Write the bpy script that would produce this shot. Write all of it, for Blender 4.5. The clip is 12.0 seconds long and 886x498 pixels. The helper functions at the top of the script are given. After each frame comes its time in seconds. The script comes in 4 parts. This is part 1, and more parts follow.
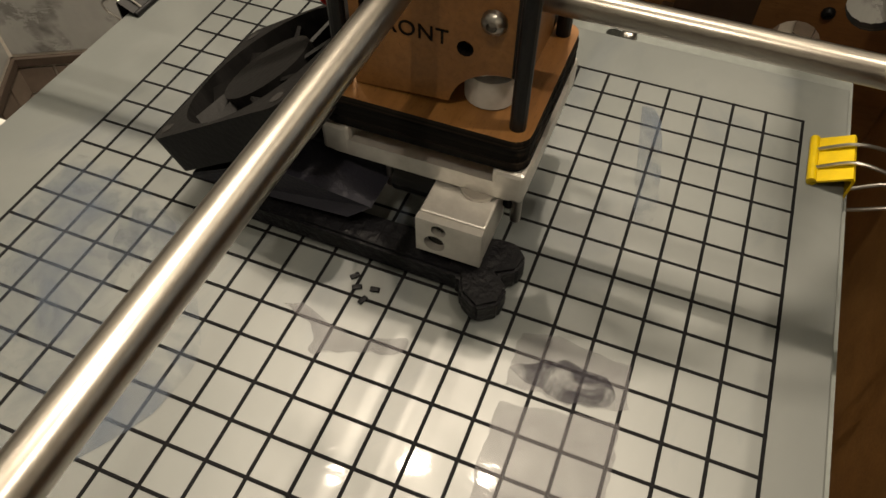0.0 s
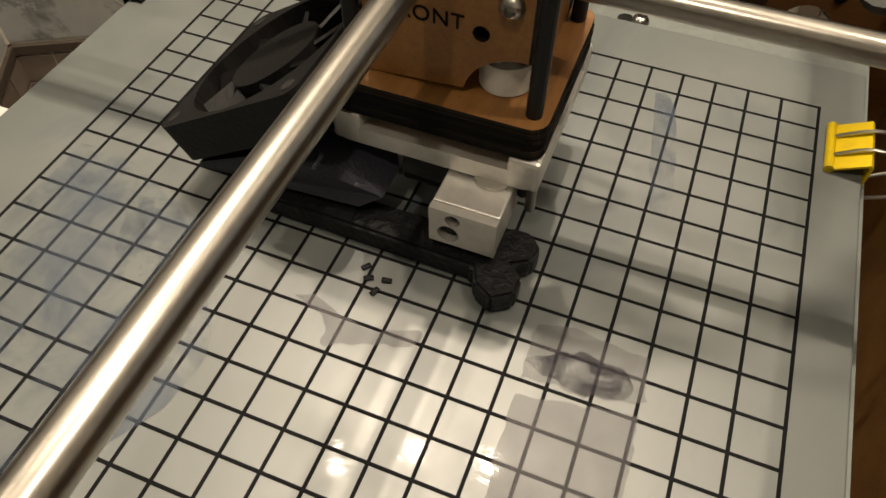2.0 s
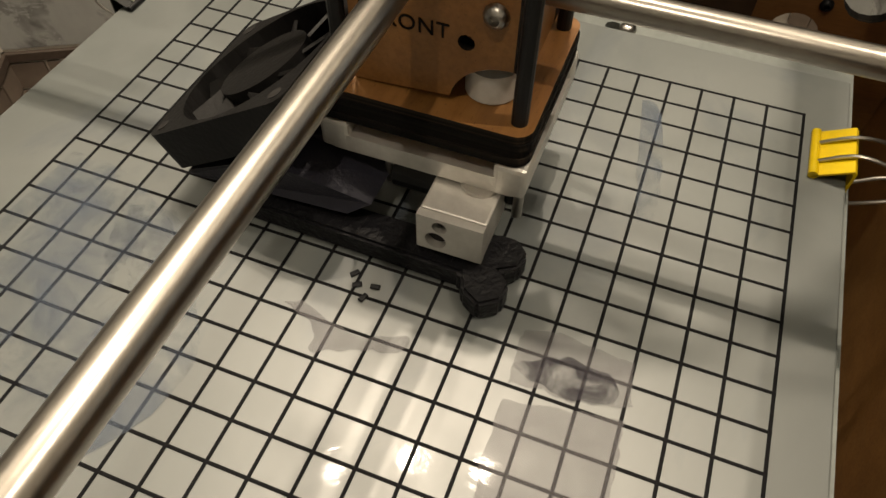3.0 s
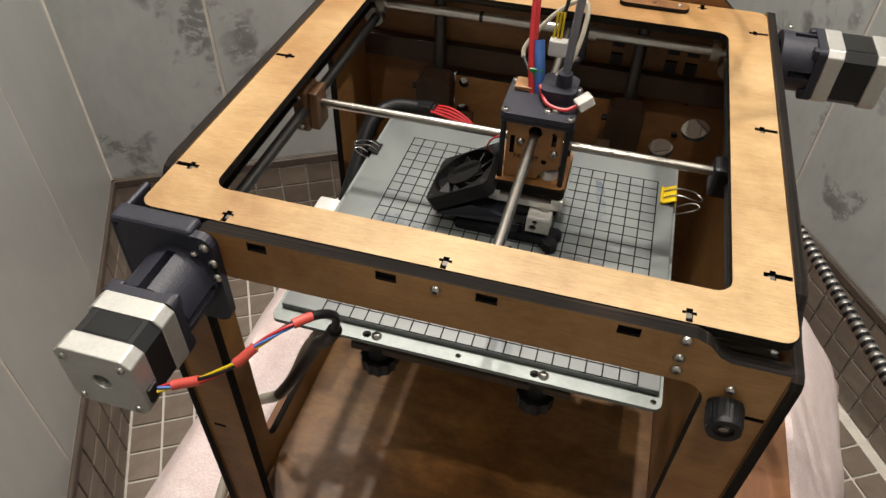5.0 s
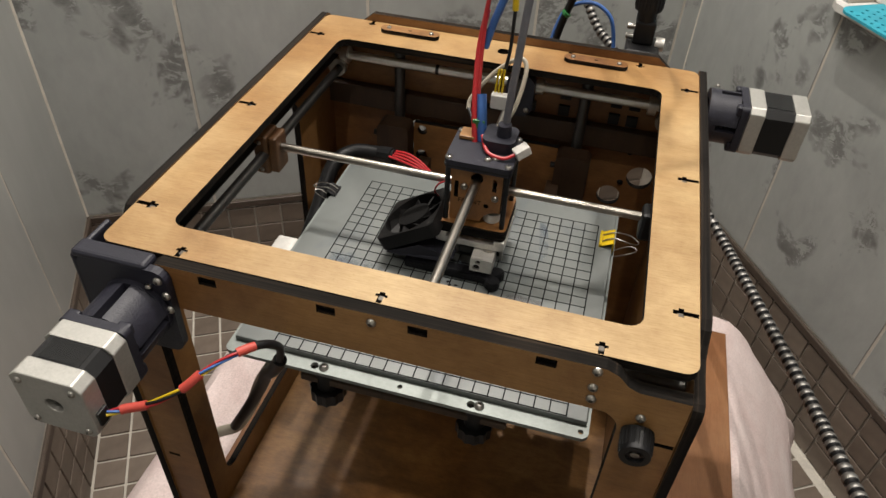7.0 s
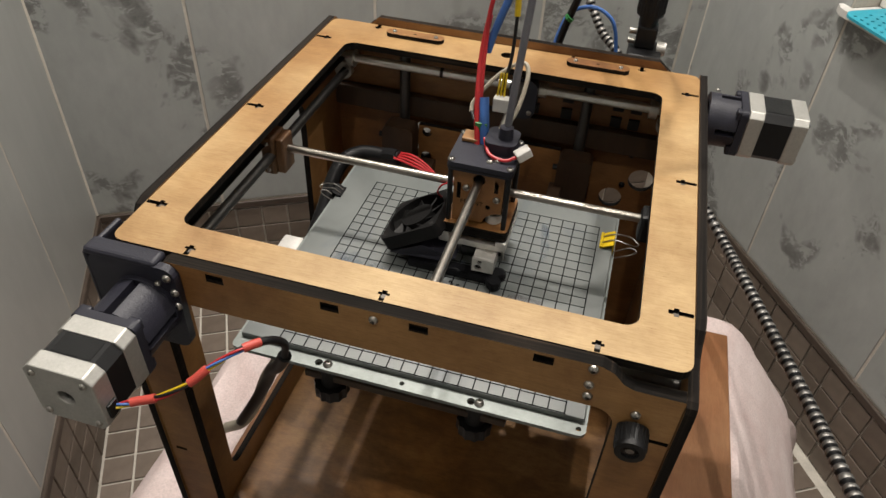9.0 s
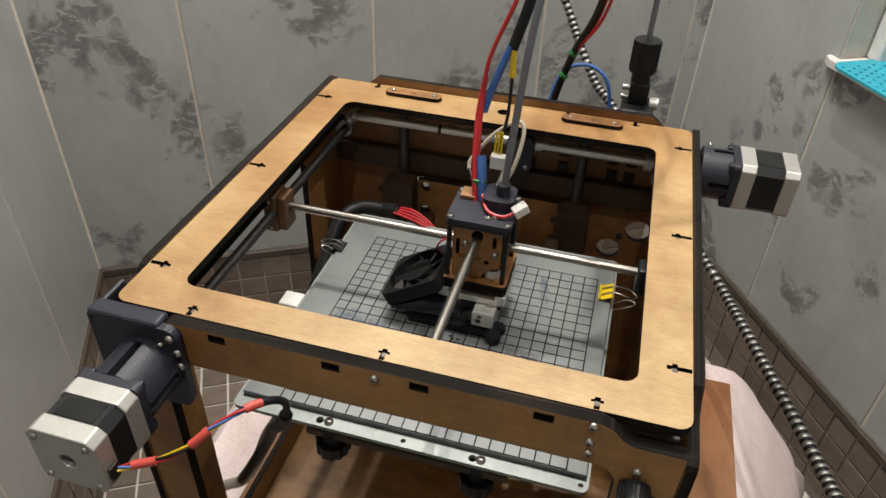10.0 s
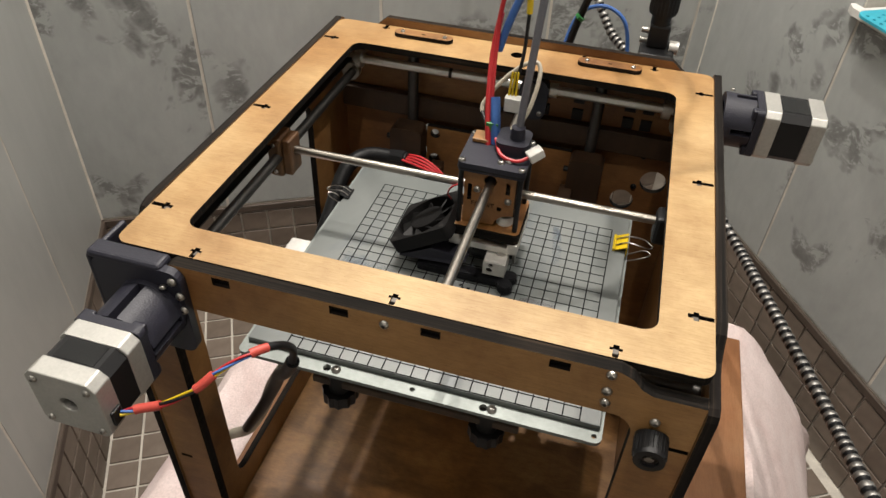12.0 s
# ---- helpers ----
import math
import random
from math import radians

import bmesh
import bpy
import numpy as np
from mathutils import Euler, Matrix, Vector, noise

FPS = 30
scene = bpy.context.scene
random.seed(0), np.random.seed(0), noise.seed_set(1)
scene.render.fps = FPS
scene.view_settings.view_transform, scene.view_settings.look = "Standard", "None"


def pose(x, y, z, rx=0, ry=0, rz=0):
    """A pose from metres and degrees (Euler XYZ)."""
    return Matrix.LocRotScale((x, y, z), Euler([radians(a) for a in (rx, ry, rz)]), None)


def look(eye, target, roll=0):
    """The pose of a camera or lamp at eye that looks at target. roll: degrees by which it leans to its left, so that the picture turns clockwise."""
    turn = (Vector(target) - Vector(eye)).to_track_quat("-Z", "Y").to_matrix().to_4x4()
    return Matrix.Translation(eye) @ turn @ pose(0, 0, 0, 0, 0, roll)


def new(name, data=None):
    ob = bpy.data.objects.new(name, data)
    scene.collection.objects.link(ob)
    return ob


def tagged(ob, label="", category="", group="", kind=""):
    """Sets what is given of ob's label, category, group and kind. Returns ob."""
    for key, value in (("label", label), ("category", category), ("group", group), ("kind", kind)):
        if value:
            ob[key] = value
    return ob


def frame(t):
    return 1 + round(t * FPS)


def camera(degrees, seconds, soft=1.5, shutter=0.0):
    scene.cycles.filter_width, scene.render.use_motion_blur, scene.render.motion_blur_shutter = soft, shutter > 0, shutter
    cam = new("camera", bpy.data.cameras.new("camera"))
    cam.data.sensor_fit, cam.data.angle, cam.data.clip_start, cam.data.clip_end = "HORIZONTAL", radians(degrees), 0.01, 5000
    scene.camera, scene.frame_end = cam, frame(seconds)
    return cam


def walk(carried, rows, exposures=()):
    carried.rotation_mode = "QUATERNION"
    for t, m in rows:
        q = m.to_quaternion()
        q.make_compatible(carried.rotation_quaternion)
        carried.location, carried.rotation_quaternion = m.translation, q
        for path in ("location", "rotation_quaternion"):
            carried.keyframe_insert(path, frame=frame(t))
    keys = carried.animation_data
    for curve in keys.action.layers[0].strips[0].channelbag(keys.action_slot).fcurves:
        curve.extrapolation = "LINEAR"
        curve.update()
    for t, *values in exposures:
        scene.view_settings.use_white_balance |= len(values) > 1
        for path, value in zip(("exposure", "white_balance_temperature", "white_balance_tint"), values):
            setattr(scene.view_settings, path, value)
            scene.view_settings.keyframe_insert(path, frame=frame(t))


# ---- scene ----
cam = camera(64.0, 12.0)
PATH = [
    (0, (0.157, -0.195, 0.148), (-0.28, 0.95, -1.433), 0.8),
    (0.5, (0.155, -0.194, 0.145), (-0.279, 0.916, -1.461), 0.2),
    (1, (0.153, -0.193, 0.145), (-0.274, 0.927, -1.456), 0.7),
    (1.5, (0.153, -0.193, 0.145), (-0.249, 0.933, -1.458), 1.7),
    (2, (0.153, -0.194, 0.146), (-0.272, 0.925, -1.456), 0.7),
    (2.5, (0.155, -0.196, 0.146), (-0.292, 0.938, -1.44), 0.1),
    (3, (0.155, -0.194, 0.147), (-0.263, 0.943, -1.444), 1.0),
    (3.2, (0.149, -0.198, 0.155), (-0.229, 0.977, -1.418), 2.1),
    (4.8, (0.144, -0.443, 0.324), (-0.181, 0.941, -1.083), 2.8),
    (5, (0.151, -0.467, 0.346), (-0.215, 0.922, -1.046), 1.5),
    (5.5, (0.172, -0.487, 0.366), (-0.155, 0.929, -1.009), 2.5),
    (6, (0.175, -0.487, 0.365), (-0.173, 0.945, -0.988), 2.0),
    (6.5, (0.181, -0.485, 0.365), (-0.138, 0.977, -0.962), 3.5),
    (7, (0.182, -0.483, 0.366), (-0.164, 0.993, -0.939), 3.3),
    (9, (0.187, -0.49, 0.372), (-0.178, 0.983, -0.931), 3.2),
    (9.5, (0.187, -0.49, 0.372), (-0.187, 0.985, -0.925), 2.7),
    (10, (0.188, -0.49, 0.382), (-0.206, 1.058, -0.822), 2.3),
    (10.5, (0.189, -0.49, 0.381), (-0.212, 1.049, -0.831), 2.0),
    (11, (0.186, -0.49, 0.369), (-0.209, 1.003, -0.903), 2.4),
    (11.5, (0.183, -0.486, 0.365), (-0.206, 0.992, -0.926), 2.4),
    (12, (0.181, -0.484, 0.364), (-0.198, 0.993, -0.93), 2.8),
]
walk(cam, [(t, look(eye, target, roll)) for t, eye, target, roll in PATH],
     [(0.0, -0.16, 7500, 10), (3.2, -0.16, 7500, 10), (4.8, 0.10, 6250, 10), (6.5, 0.10, 6250, 10), (7.0, -0.20, 6250, 10), (9.5, -0.20, 6200, 10), (10.0, -0.09, 6100, 9), (10.5, -0.05, 6050, 9), (11.0, 0.03, 6200, 9), (11.5, 0.05, 6300, 10), (12.0, 0.05, 6250, 10)])

# ---- light ----
world = bpy.data.worlds.new("world")
scene.world = world
world.use_nodes = True
world.node_tree.nodes["Background"].inputs[0].default_value = (0.9, 0.85, 0.8, 1)
world.node_tree.nodes["Background"].inputs[1].default_value = 0.006


def lamp_or_fill_light(x, y, z, power, size):
    d = bpy.data.lights.new("lamp_fill_light", "AREA")
    d.shape, d.size, d.energy, d.color = "DISK", size, power, (1.0, 0.91, 0.80)
    o = new("lamp_fill_light", d)
    o.location = (x, y, z)
    return o


CEIL = 1.5
# First three follow the bed's reflections; the last two are unseen, added as fill.
LAMPS_AND_FILL = [(-0.28, 0.27, 6.5), (-0.13, 0.36, 11), (0.05, 0.40, 14), (0.15, -0.70, 6.0), (0.68, 0.05, 9.0)]
for lx, ly, lw in LAMPS_AND_FILL:
    lamp_or_fill_light(lx, ly, CEIL - 0.02, lw, 0.030)


# ---- materials ----
def material(name, build, rough=0.5, metal=0.0, bump=0.0, bump_scale=200.0, **more):
    m = bpy.data.materials.new(name)
    m.use_nodes = True
    nt = m.node_tree
    b = nt.nodes["Principled BSDF"]
    b.inputs["Roughness"].default_value = rough
    b.inputs["Metallic"].default_value = metal
    for k, v in more.items():
        b.inputs[k.replace("_", " ")].default_value = v
    co = nt.nodes.new("ShaderNodeTexCoord")
    if callable(build):
        nt.links.new(build(nt, co.outputs["Object"], b), b.inputs["Base Color"])
    else:
        nt.links.new(speckle(nt, co.outputs["Object"], build, 0.82, 35.0), b.inputs["Base Color"])
    if bump:
        n = nt.nodes.new("ShaderNodeTexNoise")
        n.inputs["Scale"].default_value = bump_scale
        n.inputs["Detail"].default_value = 6
        nt.links.new(co.outputs["Object"], n.inputs["Vector"])
        u = nt.nodes.new("ShaderNodeBump")
        u.inputs["Strength"].default_value = bump
        u.inputs["Distance"].default_value = 0.001
        nt.links.new(n.outputs["Fac"], u.inputs["Height"])
        nt.links.new(u.outputs["Normal"], b.inputs["Normal"])
    return m


def ramp(nt, fac, stops):
    r = nt.nodes.new("ShaderNodeValToRGB")
    e = r.color_ramp.elements
    while len(e) < len(stops):
        e.new(0.5)
    for el, (p, c) in zip(e, stops):
        el.position, el.color = p, (*c, 1)
    nt.links.new(fac, r.inputs["Fac"])
    return r.outputs["Color"]


def noise_of(nt, vec, scale, detail=5, stretch=(1, 1, 1), distort=0.0, rough=0.6):
    mp = nt.nodes.new("ShaderNodeMapping")
    mp.inputs["Scale"].default_value = stretch
    nt.links.new(vec, mp.inputs["Vector"])
    n = nt.nodes.new("ShaderNodeTexNoise")
    n.inputs["Scale"].default_value = scale
    n.inputs["Detail"].default_value = detail
    n.inputs["Roughness"].default_value = rough
    n.inputs["Distortion"].default_value = distort
    nt.links.new(mp.outputs["Vector"], n.inputs["Vector"])
    return n.outputs["Fac"]


def mix(nt, fac, a, b, mode="MIX"):
    m = nt.nodes.new("ShaderNodeMix")
    m.data_type, m.blend_type = "RGBA", mode
    for sock, v in ((m.inputs["Factor"], fac), (m.inputs["A"], a), (m.inputs["B"], b)):
        if isinstance(v, (int, float)):
            sock.default_value = v
        elif isinstance(v, tuple):
            sock.default_value = (*v, 1)
        else:
            nt.links.new(v, sock)
    return m.outputs["Result"]


def speckle(nt, vec, col, low=0.8, scale=40.0):
    dark = tuple(c * low for c in col)
    a = ramp(nt, noise_of(nt, vec, scale), [(0.35, dark), (0.65, col)])
    b = ramp(nt, noise_of(nt, vec, scale * 9), [(0.3, (0.86, 0.86, 0.86)), (0.7, (1, 1, 1))])
    return mix(nt, 1.0, a, b, "MULTIPLY")


def plywood(light, dark, stretch, blotch=0.5):
    """Rotary-cut birch: soft bands, fine pores along the grain, darker handled patches."""
    fine_stretch = tuple(v * 2.2 if v > 1 else v for v in stretch)

    def build(nt, vec, b):
        g = ramp(nt, noise_of(nt, vec, 14, 8, stretch, 0.7), [(0.3, dark), (0.7, light)])
        fine = ramp(nt, noise_of(nt, vec, 95, 5, fine_stretch), [(0.32, (0.84, 0.80, 0.74)), (0.58, (1, 1, 1))])
        c = mix(nt, 1.0, g, fine, "MULTIPLY")
        pores = ramp(nt, noise_of(nt, vec, 420, 2, stretch), [(0.27, (0.66, 0.60, 0.52)), (0.36, (1, 1, 1))])
        c = mix(nt, 1.0, c, pores, "MULTIPLY")
        st = ramp(nt, noise_of(nt, vec, 9, 9, (1, 1, 1), 0.2, 0.7), [(0.34, (blotch, blotch * 0.86, blotch * 0.72)), (0.60, (1, 1, 1))])
        c = mix(nt, 1.0, c, st, "MULTIPLY")
        aged = ramp(nt, noise_of(nt, vec, 3.2, 6, (1, 1, 1), 0.3), [(0.40, (0.80, 0.66, 0.50)), (0.58, (1, 1, 1))])
        return mix(nt, 1.0, c, aged, "MULTIPLY")
    return build


def tile_grey(nt, vec, b):
    info = nt.nodes.new("ShaderNodeObjectInfo")
    add = nt.nodes.new("ShaderNodeVectorMath")
    sc = nt.nodes.new("ShaderNodeVectorMath")
    sc.operation = "SCALE"
    sc.inputs["Scale"].default_value = 37.0
    cmb = nt.nodes.new("ShaderNodeCombineXYZ")
    for i in range(3):
        nt.links.new(info.outputs["Random"], cmb.inputs[i])
    nt.links.new(cmb.outputs[0], sc.inputs[0])
    nt.links.new(vec, add.inputs[0])
    nt.links.new(sc.outputs[0], add.inputs[1])
    v = add.outputs[0]
    base = ramp(nt, noise_of(nt, v, 3.5, 5, (1, 1, 1), 1.0), [(0.3, (0.315, 0.328, 0.318)), (0.7, (0.385, 0.400, 0.388))])
    grain = ramp(nt, noise_of(nt, v, 60, 6, (1, 1, 0.5)), [(0.3, (0.9, 0.9, 0.9)), (0.7, (1, 1, 1))])
    c = mix(nt, 1.0, base, grain, "MULTIPLY")
    place = ramp(nt, noise_of(nt, v, 7.0, 4, (1, 1, 0.8), 0.4), [(0.53, (0, 0, 0)), (0.58, (1, 1, 1))])
    frag = ramp(nt, noise_of(nt, v, 26, 14, (1, 1, 1.6), 0.5, 0.78), [(0.485, (0, 0, 0)), (0.50, (0.7, 0.7, 0.7)), (0.60, (1, 1, 1))])
    both = mix(nt, 1.0, place, frag, "MULTIPLY")
    c = mix(nt, both, c, (0.135, 0.136, 0.132))
    edge = ramp(nt, noise_of(nt, v, 26, 14, (1, 1, 1.6), 0.5, 0.78), [(0.470, (0, 0, 0)), (0.486, (1, 1, 1)), (0.500, (0, 0, 0))])
    return mix(nt, mix(nt, 1.0, place, edge, "MULTIPLY"), c, (0.085, 0.083, 0.078))


def tile_plain(nt, vec, b):
    base = ramp(nt, noise_of(nt, vec, 2.5, 4, (1, 1, 1), 1.0), [(0.3, (0.295, 0.302, 0.290)), (0.7, (0.365, 0.373, 0.358))])
    return mix(nt, 1.0, base, ramp(nt, noise_of(nt, vec, 40, 6, (1, 1, 0.3)), [(0.3, (0.92, 0.92, 0.92)), (0.7, (1, 1, 1))]), "MULTIPLY")


def mosaic_brown(nt, vec, b):
    info = nt.nodes.new("ShaderNodeObjectInfo")
    a = ramp(nt, info.outputs["Random"], [(0.0, (0.145, 0.114, 0.09)), (0.5, (0.18, 0.143, 0.115)), (1.0, (0.22, 0.178, 0.145))])
    s = ramp(nt, noise_of(nt, vec, 45, 6), [(0.3, (0.75, 0.74, 0.72)), (0.7, (1, 1, 1))])
    return mix(nt, 1.0, a, s, "MULTIPLY")


def bed_glass(nt, vec, b):
    base = ramp(nt, noise_of(nt, vec, 9, 5, (1, 1, 1), 0.8), [(0.3, (0.106, 0.118, 0.114)), (0.7, (0.148, 0.159, 0.153))])
    smear = ramp(nt, noise_of(nt, vec, 22, 7, (1, 0.5, 1), 1.0), [(0.56, (1, 1, 1)), (0.72, (0.70, 0.74, 0.84))])
    c = mix(nt, 1.0, base, smear, "MULTIPLY")
    r = ramp(nt, noise_of(nt, vec, 26, 6, (1, 1, 1), 1.2), [(0.35, (0.34, 0.34, 0.34)), (0.7, (0.48, 0.48, 0.48))])
    nt.links.new(r, b.inputs["Roughness"])
    u = nt.nodes.new("ShaderNodeBump")
    u.inputs["Strength"].default_value = 0.14
    u.inputs["Distance"].default_value = 0.0006
    nt.links.new(noise_of(nt, vec, 55, 4, (1, 1, 1), 0.8), u.inputs["Height"])
    nt.links.new(u.outputs["Normal"], b.inputs["Coat Normal"])
    return c


def towel_pink(nt, vec, b):
    a = ramp(nt, noise_of(nt, vec, 16, 6, (1, 1, 1), 1.0), [(0.3, (0.72, 0.57, 0.55)), (0.7, (0.84, 0.72, 0.70))])
    s = ramp(nt, noise_of(nt, vec, 420, 3), [(0.3, (0.78, 0.78, 0.78)), (0.7, (1, 1, 1))])
    return mix(nt, 1.0, a, s, "MULTIPLY")


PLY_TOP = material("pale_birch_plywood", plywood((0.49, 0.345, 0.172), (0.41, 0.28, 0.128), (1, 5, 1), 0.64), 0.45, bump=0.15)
# Browner than the top panel's plywood.
PLY_SIDE = material("brown_birch_plywood", plywood((0.36, 0.20, 0.075), (0.27, 0.145, 0.052), (1, 4, 4), 0.5), 0.45, bump=0.15)
# Wide range from dark to light brown, with strong random blotches.
PLY_BASE = material("mottled_birch_plywood", plywood((0.42, 0.23, 0.08), (0.22, 0.11, 0.036), (1, 3, 1), 0.36), 0.36, bump=0.12)
def burnt_layers(nt, vec, b):
    lay = ramp(nt, noise_of(nt, vec, 30, 3, (0.15, 0.15, 22)), [(0.35, (0.35, 0.35, 0.35)), (0.52, (0.6, 0.6, 0.6)), (0.66, (2.2, 2.0, 1.8))])
    lay2 = ramp(nt, noise_of(nt, vec, 30, 3, (0.15, 22, 0.15)), [(0.35, (0.004, 0.0035, 0.003)), (0.52, (0.010, 0.008, 0.0065)), (0.68, (0.034, 0.025, 0.018))])
    return mix(nt, 1.0, lay, lay2, "MULTIPLY")


BURNT = material("laser_burnt_edge", burnt_layers, 0.85, bump=0.3, Specular_IOR_Level=0.15)
def burnt_side_layers(nt, vec, b):
    return ramp(nt, noise_of(nt, vec, 30, 3, (22, 0.15, 0.15)), [(0.35, (0.004, 0.0035, 0.003)), (0.52, (0.009, 0.007, 0.006)), (0.68, (0.028, 0.021, 0.015))])


BURNT_SIDE = material("laser_burnt_side_edge", burnt_side_layers, 0.85, bump=0.3, Specular_IOR_Level=0.15)
PLY_HEAD = material("orange_birch_plywood", plywood((0.31, 0.155, 0.05), (0.22, 0.105, 0.032), (4, 1, 4), 0.55), 0.45, bump=0.15)
# The same plywood, slightly darkened for the shade inside the frame.
PLY_SHADED = material("shaded_plywood", plywood((0.33, 0.18, 0.07), (0.23, 0.12, 0.048), (1, 4, 4), 0.5), 0.5, bump=0.15)
DARK_WOOD = material("dark_brown_plywood", plywood((0.07, 0.042, 0.024), (0.035, 0.022, 0.013), (6, 6, 1), 0.6), 0.5)
# Near-black stands in for the shade inside bores, holes and slots.
HOLE_SHADE = material("recess_shade", (0.012, 0.010, 0.009), 0.8)
PLASTIC = material("blue_black_printed_plastic", (0.021, 0.021, 0.032), 0.45, bump=0.25, bump_scale=900, Specular_IOR_Level=0.35)
BLACK = material("black_plastic", (0.010, 0.010, 0.011), 0.42, Specular_IOR_Level=0.3)
GLOSS = material("glossy_black_label", (0.004, 0.004, 0.005), 0.16)
FAN_BLACK = material("black_fan_plastic", (0.0085, 0.008, 0.008), 0.55, bump=0.2, bump_scale=600, Specular_IOR_Level=0.2)
PRINTED = material("black_printed_filament", (0.006, 0.006, 0.008), 0.45, bump=0.6, bump_scale=500, Specular_IOR_Level=0.25)
STEEL = material("polished_steel_rod", (0.45, 0.415, 0.37), 0.28, 1.0)
CHROME = material("zinc_screw_steel", (0.46, 0.44, 0.41), 0.30, 1.0)
ALU = material("brushed_aluminium", (0.72, 0.70, 0.66), 0.42, 0.7, bump=0.1, bump_scale=800)
ALU_MATT = material("cast_aluminium_cap", lambda nt, vec, b: speckle(nt, vec, (0.50, 0.49, 0.46), 0.92, 60.0), 0.48, 0.75, bump=0.08, bump_scale=900)
LIP = material("sheet_aluminium", (0.27, 0.295, 0.28), 0.45, 0.4)
BED = material("grey_green_bed_glass", bed_glass, 0.40, IOR=1.72, Coat_Weight=0.09, Coat_Roughness=0.05)
LINE = material("black_grid_line", (0.006, 0.006, 0.007), 0.7, IOR=1.2)
TILE = material("grey_stone_look_tile", tile_grey, 0.33, bump=0.15, bump_scale=40)
TILE_PLAIN = material("plain_grey_tile", tile_plain, 0.28, bump=0.1, bump_scale=30)
MOSAIC = material("brown_mosaic_tile", mosaic_brown, 0.4, bump=0.2, bump_scale=60)
GROUT = material("light_grout", (0.60, 0.56, 0.49), 0.85, bump=0.4, bump_scale=300)
TRIM = material("dark_brown_tile_trim", (0.075, 0.055, 0.042), 0.45)
TOWEL = material("pink_terry_towel", towel_pink, 0.95, bump=1.0, bump_scale=700)
MDF = material("brown_veneer_board", plywood((0.31, 0.155, 0.065), (0.26, 0.125, 0.05), (7, 1, 1), 0.85), 0.5)
WHITE = material("white_plastic", (0.72, 0.70, 0.66), 0.4)
PAINT = material("white_ceiling_paint", (0.78, 0.76, 0.72), 0.8)
PTFE = material("milky_nylon", (0.7, 0.68, 0.64), 0.35)
RED = material("red_cable", (0.48, 0.02, 0.025), 0.4)
REDWRAP = material("red_heat_shrink", (0.55, 0.07, 0.05), 0.5)
BLUE = material("blue_cable", (0.05, 0.14, 0.42), 0.45)
YELLOW = material("yellow_lacquered_clip", (0.72, 0.50, 0.01), 0.35)
GREY_TUBE = material("grey_bowden_tube", (0.13, 0.13, 0.15), 0.35)
CREAM = material("cream_cable", (0.5, 0.45, 0.36), 0.5)
GREEN = material("green_circuit_board", (0.03, 0.2, 0.05), 0.4)
TURQ = material("turquoise_rubber_mat", (0.04, 0.38, 0.50), 0.5)
FROST = material("frosted_window_pane", (0.30, 0.35, 0.42), 0.5)
HOSE = material("chromed_hose", (0.27, 0.26, 0.245), 0.45, 0.8)


# ---- mesh helpers ----
def part(name, bm, mat, parent=None, label=""):
    me = bpy.data.meshes.new(name)
    bmesh.ops.recalc_face_normals(bm, faces=bm.faces)
    bm.to_mesh(me)
    bm.free()
    me.materials.append(mat)
    o = new(name, me)
    if parent:
        o.parent = parent
    return tagged(o, label) if label else o


def thing(name, label, category, group="", kind=""):
    return tagged(new(name), label, category, group, kind)


def smooth(ob):
    for p in ob.data.polygons:
        p.use_smooth = True
    ob.data.set_sharp_from_angle(angle=radians(40))
    return ob


def box(x0, x1, y0, y1, z0, z1, bevel=0.0, bm=None, seg=2):
    bm = bm or bmesh.new()
    r = bmesh.ops.create_cube(bm, size=1, matrix=Matrix.Translation(((x0 + x1) / 2, (y0 + y1) / 2, (z0 + z1) / 2)) @ Matrix.Diagonal((x1 - x0, y1 - y0, z1 - z0, 1)))
    if bevel:
        es = list({e for v in r["verts"] for e in v.link_edges})
        bmesh.ops.bevel(bm, geom=es, offset=bevel, segments=seg, affect="EDGES", profile=0.5)
    return bm


def cyl(p0, p1, r0, r1=None, seg=20, bm=None, caps=True):
    bm = bm or bmesh.new()
    p0, p1 = Vector(p0), Vector(p1)
    d = p1 - p0
    m = Matrix.Translation((p0 + p1) / 2) @ d.to_track_quat("Z", "Y").to_matrix().to_4x4()
    bmesh.ops.create_cone(bm, cap_ends=caps, segments=seg, radius1=r0, radius2=r0 if r1 is None else r1, depth=d.length, matrix=m)
    return bm


def glide(pts, n=8):
    pts = [Vector(p) for p in pts]
    ext = [2 * pts[0] - pts[1]] + pts + [2 * pts[-1] - pts[-2]]
    out = []
    for i in range(1, len(ext) - 2):
        a, b, c, d = ext[i - 1:i + 3]
        for k in range(n):
            t = k / n
            out.append(0.5 * ((2 * b) + (c - a) * t + (2 * a - 5 * b + 4 * c - d) * t * t + (3 * b - a - 3 * c + d) * t ** 3))
    return out + [pts[-1]]


